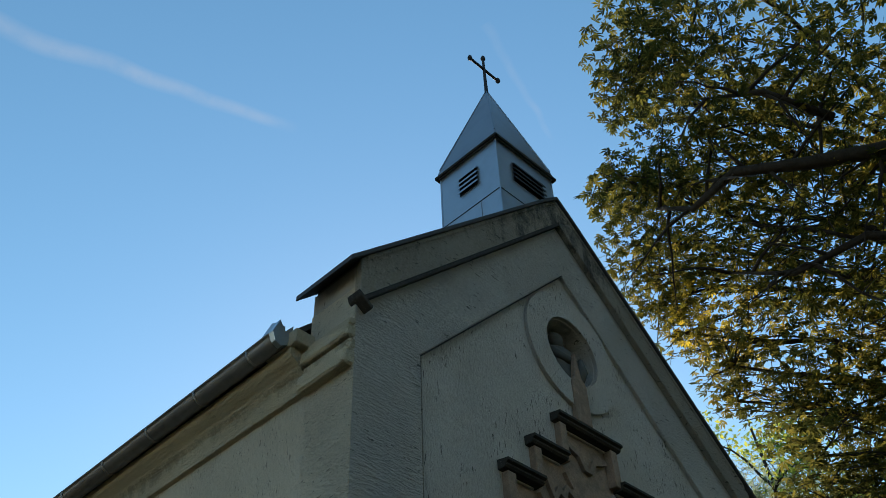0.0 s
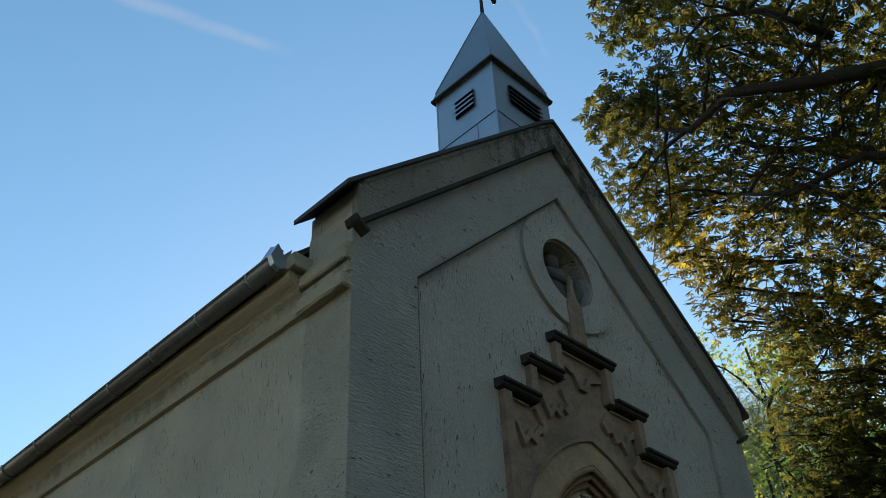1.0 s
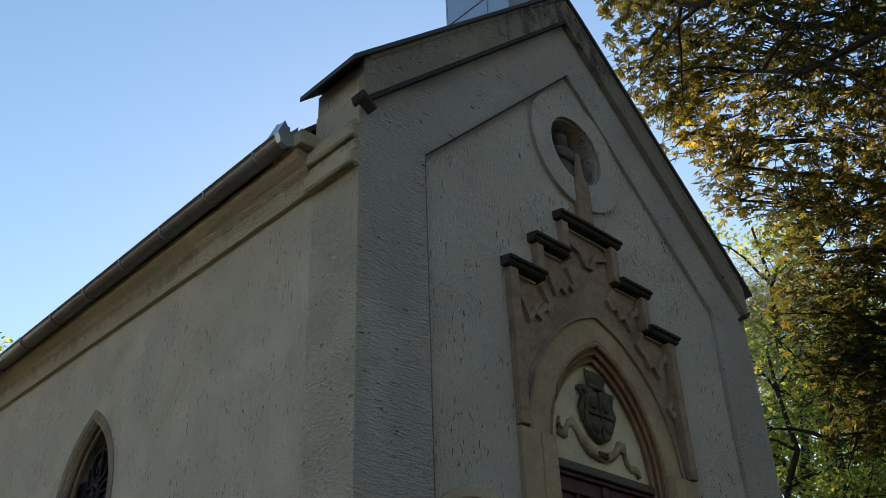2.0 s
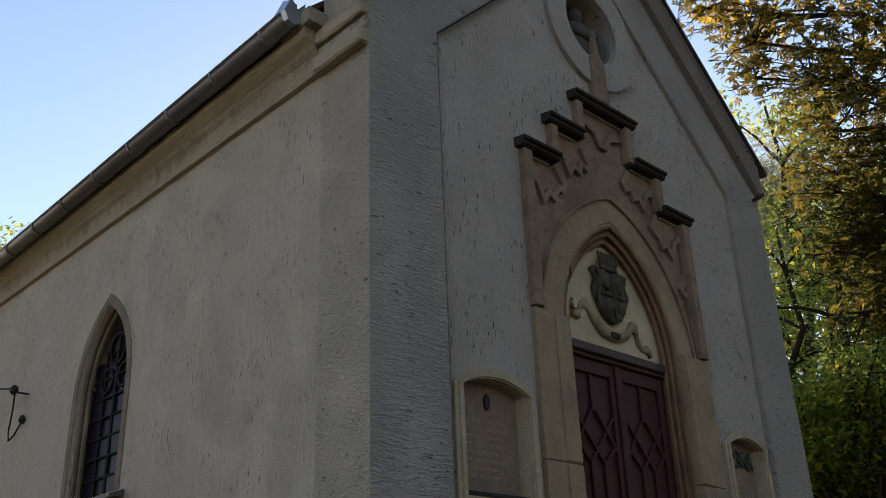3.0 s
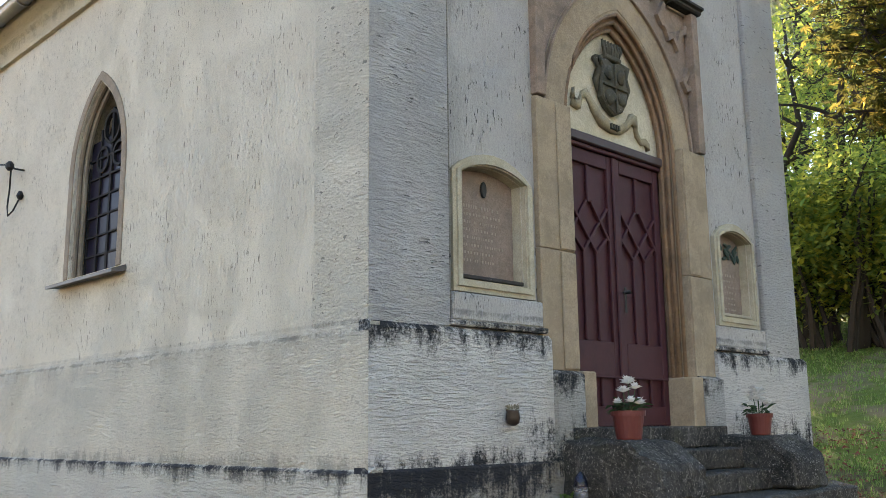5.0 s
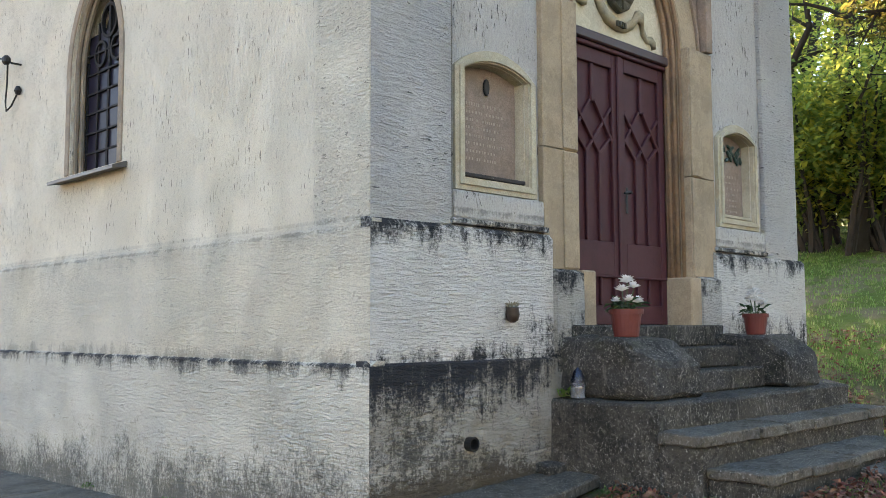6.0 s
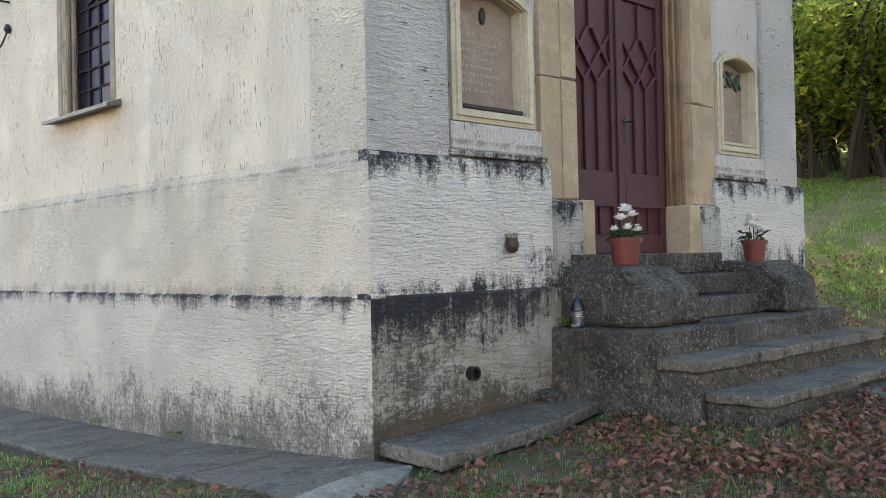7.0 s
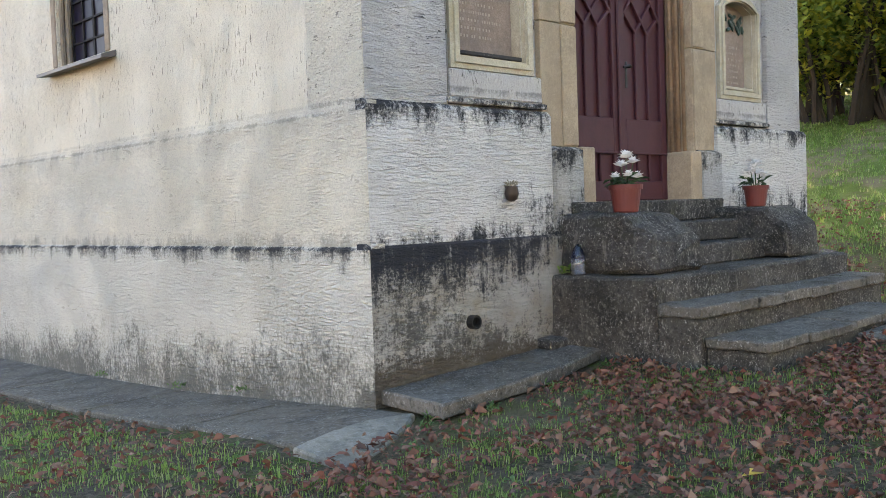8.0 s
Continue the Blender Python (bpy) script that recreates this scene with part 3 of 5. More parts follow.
for c in (1.18, 2 * C - 1.18):
    part("panel_sill", box(c - 0.50, c + 0.50, -0.028, 0.05, 1.758, 1.795, 0.008), M_PLINTH, chapel, "narrow stained plaster ledge")
    part("niche_apron", box(c - 0.465, c + 0.465, -0.012, 0.05, 1.797, 1.985, 0.012), M_PANEL, chapel, "raised plaster field below the niche")

# cornice along the eaves, and its return at the corner
def cornice(y0, y1, out, name="cornice"):
    prof = [(0.02, 5.26), (-0.045, 5.27), (-0.055, 5.33), (-0.02, 5.36), (-0.03, 5.47), (-0.075, 5.53), (-0.15, 5.575), (-0.17, 5.60), (-0.17, 5.66), (0.02, 5.68)]
    made = bmesh.new()
    rows = [[made.verts.new((x * out if x < 0 else x, y, z)) for x, z in prof] for y in (y0, y1)]
    for k in range(len(prof)):
        j = (k + 1) % len(prof)
        made.faces.new((rows[0][k], rows[0][j], rows[1][j], rows[1][k]))
    made.faces.new(rows[0])
    made.faces.new(rows[1][::-1])
    return part(name, made, M_CORNICE, chapel, "ochre moulded eaves cornice")


cornice(0.585, DEPTH, 1.0)
for z0, z1, out in ((5.245, 5.385, 0.095), (5.387, 5.50, 0.045), (5.502, 5.62, 0.085), (5.622, 5.70, 0.05)):
    part("corner_moulding", box(-out, 0.03, 0.001, 0.58, z0, z1, 0.018), M_CORNICE, chapel, "weathered corner moulding")

part("eaves_block", box(-0.19, 0.02, 0.50, 0.90, 5.66, 5.80, 0.01), M_CORNICE, chapel)
# gutter: an open half-round trough with brackets and its end plate
def gutter():
    made = bmesh.new()
    r, cx, cz = 0.085, -0.255, 5.725
    arc = [(cx + r * math.cos(math.pi + math.pi * k / 10), cz + r * math.sin(math.pi + math.pi * k / 10)) for k in range(11)]
    inner = [(cx + (u - cx) * 0.93, cz + (v - cz) * 0.93) for u, v in arc[::-1]]
    bead = [(cx - r - 0.012, cz), (cx - r - 0.012, cz + 0.014), (cx - r * 0.9, cz + 0.014)]
    pts = arc + inner + bead[::-1]
    rows = [[made.verts.new((u, y, v - 0.010 * (y - 0.6))) for u, v in pts] for y in (0.66, DEPTH)]
    for k in range(len(pts)):
        j = (k + 1) % len(pts)
        made.faces.new((rows[0][k], rows[0][j], rows[1][j], rows[1][k]))
    made.faces.new(rows[0])
    made.faces.new(rows[1][::-1])
    g = part("gutter", made, M_GUTTER, chapel, "half-round weathered sheet gutter", smooth=True)
    for k in range(12):
        y = 0.95 + 0.75 * k
        bm = tube([(cx + (r + 0.008) * math.cos(math.pi + math.pi * i / 8), y, cz + (r + 0.008) * math.sin(math.pi + math.pi * i / 8) - 0.010 * (y - 0.6)) for i in range(9)], 0.011, 5)
        part("bracket", bm, M_GUTTER, g)
    bm = plate([(cx - r - 0.01, cz + 0.01), (cx - r * 0.7, cz - r * 0.8), (cx, cz - r * 1.1), (cx + r, cz - r * 0.5), (cx + r + 0.02, cz + 0.16), (cx + 0.03, cz + 0.07), (cx - 0.03, cz + 0.16)], [], "y", 0.60, 0.655, 0.004)
    part("end_plate", bm, M_ZINC, g, "curled zinc end plate")
    bm = plate([(0.62, cz), (0.92, cz), (0.90, cz + 0.08), (0.72, cz + 0.19), (0.64, cz + 0.15)], [], "x", cx - 0.03, cx + 0.05, 0.004)
    part("snow_guard", bm, M_ZINC, g)


gutter()

# roof slopes and ridge
EAVE, RIDGE = 5.76, 8.80
for side in (-1, 1):
    pts = [(C, RIDGE), (C + side * (C + 0.24), EAVE), (C + side * (C + 0.24), EAVE - 0.06), (C, RIDGE - 0.10)]
    part("roof", plate(pts, [], "y", 0.61, DEPTH + 0.15), M_ROOF, chapel, "dark tiled roof slope")

# ---- oculus with its niche statue ----
oculus = part("oculus_ring", ring(circle(C, OC_Z, 0.70), circle(C, OC_Z, OC_R), "y", 0.005, 0.05), M_PANEL, chapel, "broad round plaster ring")
# the back is coloured near-black to give the niche its shade
part("recess_back", plate(circle(C, OC_Z, OC_R + 0.02), [], "y", 0.50, 0.54), M_DEEP_SHADE, oculus, "back of the round niche, coloured near-black for its shade")
part("recess_lining", ring(circle(C, OC_Z, OC_R + 0.015), circle(C, OC_Z, OC_R - 0.012), "y", 0.052, 0.50), M_STRIP, oculus)
shaft = plate([(C - 0.115, 5.95), (C + 0.115, 5.95), (C + 0.115, 6.42), (C + 0.05, 6.50), (C, 6.80), (C - 0.05, 6.50), (C - 0.115, 6.42)], [], "y", -0.015, 0.045, 0.008)
part("finial_shaft", shaft, M_SAND_DARK, chapel, "sandstone finial shaft rising into the oculus")


def statue():
    bm = turned([(0.17, 0), (0.18, 0.12), (0.14, 0.28), (0.155, 0.36), (0.10, 0.43), (0.05, 0.45)], (C - 0.02, 0.30, OC_Z - 0.385), 14)
    turned([(0.03, 0), (0.075, 0.05), (0.08, 0.11), (0.045, 0.16), (0.01, 0.17)], (C - 0.02, 0.28, OC_Z + 0.05), 12, bm)
    tube([(C - 0.15, 0.22, OC_Z - 0.06), (C - 0.05, 0.14, OC_Z - 0.14), (C + 0.10, 0.16, OC_Z - 0.10)], [0.05, 0.045, 0.035], 8, bm)
    tube([(C + 0.05, 0.15, OC_Z - 0.36), (C + 0.12, 0.12, OC_Z - 0.20), (C + 0.16, 0.16, OC_Z - 0.05)], [0.06, 0.05, 0.03], 8, bm)
    for v in bm.verts:
        v.co = Vector((C - 0.01, 0.16, OC_Z - 0.39)) + Matrix.Diagonal((1.25, 1.0, 1.2)) @ (v.co - Vector((C - 0.02, 0.24, OC_Z - 0.385)))
    for v in bm.verts:
        v.co += 0.016 * Vector((noise.noise(v.co * 9), noise.noise(v.co * 9 + Vector((5, 0, 0))), noise.noise(v.co * 9 + Vector((0, 7, 0)))))
    ob = part("statue", bm, M_STATUE, None, smooth=True)
    tagged(ob, "weathered grey stone figure sitting in the round niche", "statue")


statue()

# ---- belfry ----
belfry = thing("belfry", "square zinc-clad belfry with pyramid spire and iron cross", "belfry")
BX0, BX1, BY0, BY1, BZ = C - 0.53, C + 0.53, 0.29, 1.25, 10.05
part("tower_body", plate([(BX0, BY0), (BX1, BY0), (BX1, BY1), (BX0, BY1)], [], "z", 8.15, BZ, 0.004), M_ZINC, belfry, "pale zinc sheet walls")
bm = bmesh.new()
ov = 0.045
base = [bm.verts.new((x, y, BZ - 0.02)) for x, y in ((BX0 - ov, BY0 - ov), (BX1 + ov, BY0 - ov), (BX1 + ov, BY1 + ov), (BX0 - ov, BY1 + ov))]
mid = [bm.verts.new((v.co.x * 0.93 + C * 0.07, v.co.y * 0.93 + 0.77 * 0.07, BZ + 0.14)) for v in base]
tip = bm.verts.new((C, 0.77, 11.93))
bm.faces.new(base[::-1])
for k in range(4):
    j = (k + 1) % 4
    bm.faces.new((base[k], base[j], mid[j], mid[k]))
    bm.faces.new((mid[k], mid[j], tip))
spire = part("spire", bm, M_SPIRE, belfry, "grey sheet-metal pyramid spire")
corners = [(BX0 - ov, BY0 - ov), (BX1 + ov, BY0 - ov), (BX1 + ov, BY1 + ov), (BX0 - ov, BY1 + ov)]
for k in range(4):
    (ax, ay), (bx, by) = corners[k], corners[(k + 1) % 4]
    part("eaves_roll", tube([(ax, ay, BZ - 0.02), (bx, by, BZ - 0.02)], 0.022, 6), M_BLACK, spire, "dark eaves edge")
    part("seam", tube([(ax * 0.93 + C * 0.07, ay * 0.93 + 0.77 * 0.07, BZ + 0.145), (C, 0.77, 11.93)], [0.011, 0.008], 5), M_SPIRE, spire)
for x, y in ((BX0, BY0), (BX1, BY0), (BX0, BY1)):
    part("corner_seam", tube([(x, y, 8.4), (x, y, BZ - 0.03)], 0.012, 5), M_ZINC, belfry)
# folded seams across the sheets
part("sheet_seam", tube([(BX0 - 0.003, BY0, 9.13), (BX0 - 0.003, BY1, 9.13)], 0.006, 4), M_BLACK, belfry)
part("sheet_seam", tube([(BX0, BY0 - 0.003, 9.13), (BX1, BY0 - 0.003, 9.13)], 0.006, 4), M_BLACK, belfry)
part("sheet_seam", tube([(BX0 - 0.003, 0.60, 8.5), (BX0 - 0.003, 0.60, 9.13)], 0.005, 4), M_GUTTER, belfry)


def louvre(face):
    """Four slanted blades in front of a black sheet that stands in for the opening's shade."""
    if face == "side":
        u0, u1, w = 0.63, 0.93, BX0
    else:
        u0, u1, w = 2.645, 3.20, BY0
    z0, z1 = 9.45, 9.77
    axis = "x" if face == "side" else "y"
    back = plate([(u0, z0), (u1, z0), (u1, z1), (u0, z1)], [], axis, w - 0.008, w + 0.01)
    lv = part("louvre", back, M_BLACK, belfry, "louvred sound opening, its shade given by a black sheet")
    n = 4
    for k in range(n):
        z = z0 + (z1 - z0) * (k + 0.15) / n
        bm = bmesh.new()
        pts = [(w - 0.045, z), (w - 0.045, z + 0.028), (w - 0.006, z + 0.062), (w - 0.006, z + 0.05)]
        rows = [[bm.verts.new((a, u, b) if face == "side" else (u, a, b)) for a, b in pts] for u in (u0 - 0.02, u1 + 0.02)]
        for i in range(4):
            bm.faces.new((rows[0][i], rows[0][(i + 1) % 4], rows[1][(i + 1) % 4], rows[1][i]))
        bm.faces.new(rows[0])
        bm.faces.new(rows[1][::-1])
        part("blade", bm, M_ZINC if face == "side" else M_LOUVRE, lv)


louvre("side")
louvre("front")
bm = tube([(C, 0.77, 11.86), (C, 0.77, 12.30), (C, 0.77, 12.68)], [0.03, 0.024, 0.02], 6)
cross = part("cross", bm, M_BLACK, belfry, "black wrought-iron cross with knobbed ends")
part("cross_arm", tube([(C - 0.30, 0.77, 12.43), (C + 0.30, 0.77, 12.43)], 0.022, 6), M_BLACK, cross)
for x, z in ((C - 0.30, 12.43), (C + 0.30, 12.43), (C, 12.70)):
    part("knob", turned([(0.012, -0.05), (0.036, -0.02), (0.036, 0.02), (0.012, 0.07)], (x, 0.77, z), 8), M_BLACK, cross)
for x, y in ((0.55, 0.1), (1.30, 0.1), (1.9, 0.12), (2.2, 0.12)):
    z = rake(x, COPING_FOOT, COPING_TOP)
    part("clip", box(x - 0.05, x + 0.05, y, y + 0.12, z - 0.02, z + 0.045, 0.01), M_COPING, chapel)

# ---- portal ----
portal = thing("portal", "stepped sandstone portal surround with pointed arch", "portal")
YF = 0.0                             # face of the jambs
FIELD = 0.075                        # sunk face of the stepped gable
P_HALF = 1.235                       # half width of the surround
STEP = ((1.235, 5.00), (0.845, 5.39), (0.43, 5.81))
outline = [(C - P_HALF, 1.50), (C - P_HALF, 5.00), (C - 0.845, 5.00), (C - 0.845, 5.39), (C - 0.43, 5.39), (C - 0.43, 5.81)]
outline = outline + [(2 * C - u, v) for u, v in outline[::-1]]
arch0 = pointed(C, 0.82, 3.5, 1.50, 0.44)
split = 3.585
upper = [p for p in outline if p[1] > 2]
field = plate([(C - P_HALF, split)] + upper + [(C + P_HALF, split)] + [p for p in arch0[::-1] if p[1] > split], [], "y", FIELD, 0.30, 0.006)
part("gable_field", field, M_SAND_DARK, portal, "weathered stepped sandstone gable")
for side in (-1, 1):
    for z0, z1 in ((1.50, 2.40), (2.404, split - 0.004)):
        x0, x1 = sorted((C + side * 0.82, C + side * P_HALF))
        block = part("jamb_block", box(x0, x1, YF, 0.30, z0, z1, 0.006), M_SAND, portal, "ochre sandstone jamb block")
        x0, x1 = sorted((C + side * 0.82, C + side * 1.02))
        part("jamb_fillet", box(x0 + 0.01, x1 - 0.01, YF - 0.014, YF, z0 + 0.01, z1 - 0.01, 0.005), M_SAND, block)
    x0, x1 = sorted((C + side * 0.69, C + side * 0.86))
    part("jamb_foot", box(x0, x1, -0.06, 0.22, 1.06, 1.50, 0.012), M_SAND, portal, "stained foot stone of the jamb")
    # raised border round the gable field
    for u0, u1, v0, v1 in ((1.13, 1.235, split + 0.01, 4.99), (0.75, 0.845, 5.02, 5.38), (0.335, 0.43, 5.41, 5.80)):
        x0, x1 = sorted((C + side * u0, C + side * u1))
        part("border", box(x0, x1, YF - 0.02, FIELD, v0, v1, 0.006), M_SAND_DARK, portal)
for half, top in STEP:
    for side in (-1, 1) if half > 0.5 else (0,):
        u0, u1 = (half - 0.445, half + 0.045) if side else (-0.475, 0.475)
        x0, x1 = sorted((C + (side or 1) * u0, C + (side or 1) * u1))
        bm = bmesh.new()
        prof = [(0.08, top - 0.004), (-0.025, top), (-0.045, top + 0.015), (-0.045, top + 0.035), (-0.075, top + 0.045), (-0.075, top + 0.07), (0.08, top + 0.095)]
        rows = [[bm.verts.new((x, y, z)) for y, z in prof] for x in (x0, x1)]
        for i in range(len(prof)):
            j = (i + 1) % len(prof)
            bm.faces.new((rows[0][i], rows[0][j], rows[1][j], rows[1][i]))
        bm.faces.new(rows[0])
        bm.faces.new(rows[1][::-1])
        part("step_cap", bm, M_CAPSTONE, portal, "blackened moulded cap stone")


def zigzag(points, width, y0, y1):
    """A raised bar that follows a broken line, mitred at its corners."""
    ways = [Vector((b[0] - a[0], b[1] - a[1])).normalized() for a, b in zip(points, points[1:])]
    left, right = [], []
    for k, p in enumerate(points):
        a, b = ways[max(0, k - 1)], ways[min(k, len(ways) - 1)]
        n = (Vector((-a.y, a.x)) + Vector((-b.y, b.x))).normalized()
        n *= 0.5 * width / max(0.6, n.dot(Vector((-a.y, a.x))))
        left.append((p[0] + n.x, p[1] + n.y))
        right.append((p[0] - n.x, p[1] - n.y))
    made = bmesh.new()
    quads = []
    for l, r in zip(left, right):
        quads.append([made.verts.new((u, y, v)) for (u, v), y in ((l, y1), (l, y0), (r, y0), (r, y1))])
    for a, b in zip(quads, quads[1:]):
        for i in range(3):
            made.faces.new((a[i], a[i + 1], b[i + 1], b[i]))
    made.faces.new(quads[0])
    made.faces.new(quads[-1][::-1])
    return made


CUSP = [(-0.19, 0.06), (-0.16, 0.0), (-0.09, -0.03), (-0.02, -0.19), (0.05, -0.09), (0.12, -0.13), (0.15, -0.06), (0.19, -0.02)]
for side in (-1, 1):
    for u, v in ((0.93, 4.80), (0.54, 5.19)):
        part("tracery", zigzag([(C + side * (u - p), v + q) for p, q in CUSP], 0.055, FIELD - 0.042, FIELD), M_SAND_DARK, portal, "carved cusped tracery")
    for u, v in ((1.08, 4.30), (0.70, 4.86), (0.30, 5.20)):
        part("tracery", zigzag([(C + side * (u + p), v + q) for p, q in ((0.05, 0.13), (0.0, 0.05), (-0.05, -0.02), (0.0, -0.08), (0.05, -0.05))], 0.05, FIELD - 0.042, FIELD), M_SAND_DARK, portal)
part("tracery", zigzag([(C + p, 5.62 + q) for p, q in [(-0.30, 0.04), (-0.20, 0.0), (-0.11, -0.03), (-0.04, -0.15), (0.04, -0.15), (0.11, -0.03), (0.20, 0.0), (0.30, 0.04)]], 0.055, FIELD - 0.042, FIELD), M_SAND_DARK, portal)
# arch label, then the stepped and rolled mouldings of the reveal
ring_out, ring_in = pointed(C, 1.10, 3.5, split, 0.39, 14), pointed(C, 0.825, 3.5, split, 0.44, 14)
ring_out = [p for p in ring_out if p[1] >= split - 0.001]
ring_in = [p for p in ring_in if p[1] >= split - 0.001]
part("arch_ring", plate(ring_out + ring_in[::-1], [], "y", FIELD - 0.016, FIELD, 0.005), M_SAND, portal, "smooth pointed arch ring")
edge_in = [p for p in pointed(C, 1.075, 3.5, split, 0.39, 14) if p[1] >= split - 0.001]
part("hood_mould", plate(ring_out + edge_in[::-1], [], "y", FIELD - 0.045, FIELD - 0.016, 0.004), M_SAND_DARK, portal, "thin weathered hood mould")
for k, (half, off, y0, y1) in enumerate(((0.795, 0.43, 0.066, 0.105), (0.755, 0.40, 0.105, 0.145), (0.715, 0.37, 0.145, 0.19))):
    out, inn = pointed(C, half + 0.10, 3.5, 1.08, off), pointed(C, half, 3.5, 1.08, off)
    r = part("reveal_moulding", plate(out + inn[::-1], [], "y", y0, y1, 0.004), M_ROLL if k else M_SAND, portal, "stepped reveal moulding")
    for side in (0, 1):
        path = [p for p in inn if (p[0] - C) * (1 if side else -1) >= -1e-6]
        part("roll", tube([(u, y0 + 0.006, v) for u, v in path], 0.018, 6), M_ROLL, r, "rounded reddish roll moulding", smooth=True)
part("tympanum", plate([p for p in pointed(C, 0.74, 3.5, 3.47, 0.46)], [], "y", 0.195, 0.30), M_TYMP, portal, "cream plastered tympanum")


def arms():
    """A quartered shield under a crown, on a scroll."""
    sx, sz, y = C - 0.01, 4.00, 0.195
    shield = thing("coat_of_arms", "dark carved stone shield with crown above a scroll", "relief")
    pts = [(-0.24, 0.22), (-0.20, 0.16), (-0.235, 0.10), (-0.255, -0.02), (-0.235, -0.14), (-0.15, -0.23), (0.0, -0.29), (0.15, -0.23), (0.235, -0.14), (0.255, -0.02), (0.235, 0.10), (0.20, 0.16), (0.24, 0.22), (0.12, 0.25), (0.0, 0.22), (-0.12, 0.25)]
    part("shield", plate([(sx + u, sz + v) for u, v in pts], [], "y", y - 0.07, y, 0.015), M_ARMS, shield)
    part("shield_bar", box(sx - 0.012, sx + 0.012, y - 0.09, y - 0.07, sz - 0.26, sz + 0.21, 0.004), M_ARMS, shield)
    part("shield_bar", box(sx - 0.23, sx + 0.23, y - 0.09, y - 0.07, sz - 0.03, sz - 0.008, 0.004), M_ARMS, shield)
    for u, v in ((-0.12, 0.10), (0.12, 0.10), (-0.12, -0.13), (0.12, -0.12)):
        bm = bmesh.new()
        bmesh.ops.create_icosphere(bm, subdivisions=2, radius=0.075, matrix=Matrix.Translation((sx + u, y - 0.072, sz + v)) @ Matrix.Diagonal((1, 0.45, 1, 1)))
        for w in bm.verts:
            w.co += 0.03 * noise.noise_vector(w.co * 17)
        part("charge", bm, M_ARMS, shield, smooth=True)
    for k in range(-3, 4):
        bm = tube([(sx + 0.04 * k, y - 0.05, sz + 0.27), (sx + 0.055 * k, y - 0.06, sz + 0.36), (sx + 0.058 * k, y - 0.05, sz + 0.43)], [0.016, 0.022, 0.012], 6)
        part("crown_point", bm, M_ARMS, shield)
    part("crown_band", box(sx - 0.15, sx + 0.15, y - 0.075, y, sz + 0.245, sz + 0.295, 0.012), M_ARMS, shield)
    for side in (-1, 1):
        bm = tube([(sx + side * 0.16, y - 0.03, sz + 0.26), (sx + side * 0.29, y - 0.04, sz + 0.22), (sx + side * 0.25, y - 0.04, sz + 0.12), (sx + side * 0.31, y - 0.04, sz + 0.02), (sx + side * 0.27, y - 0.03, sz - 0.10)], [0.02, 0.045, 0.035, 0.03, 0.012], 7)
        part("mantling", bm, M_ARMS, shield, smooth=True)
    for piece in shield.children:
        for v in piece.data.vertices:
            v.co.x, v.co.z = sx + 0.012 + 0.77 * (v.co.x - sx), sz + 0.94 * (v.co.z - sz)
    # scroll
    line = [(-0.52, -0.16), (-0.55, -0.26), (-0.46, -0.28), (-0.40, -0.16), (-0.33, -0.13), (-0.26, -0.24), (-0.16, -0.34), (0.0, -0.375), (0.15, -0.355), (0.25, -0.30), (0.30, -0.22), (0.36, -0.24), (0.38, -0.34), (0.46, -0.40), (0.53, -0.39), (0.55, -0.44)]
    bm = bmesh.new()
    rows = []
    for k, (u, v) in enumerate(line):
        w = 0.045 if 3 < k < 12 else 0.032
        d = y - 0.035 - 0.02 * math.sin(k * 1.3)
        rows.append([bm.verts.new((sx + u, yy, sz + v + s * w)) for yy, s in ((d, -1), (d, 1), (y + 0.01, 1), (y + 0.01, -1))])
    for a, b in zip(rows, rows[1:]):
        for i in range(4):
            bm.faces.new((a[i], a[(i + 1) % 4], b[(i + 1) % 4], b[i]))
    bm.faces.new(rows[0])
    bm.faces.new(rows[-1][::-1])
    scroll = part("scroll", bm, M_RIBBON, shield, "ochre carved ribbon scroll", smooth=True)
    for k in range(4):
        part("year_mark", box(sx - 0.055 + 0.035 * k, sx - 0.037 + 0.035 * k, y - 0.068, y - 0.03, sz - 0.395, sz - 0.35), M_ARMS, scroll)


arms()

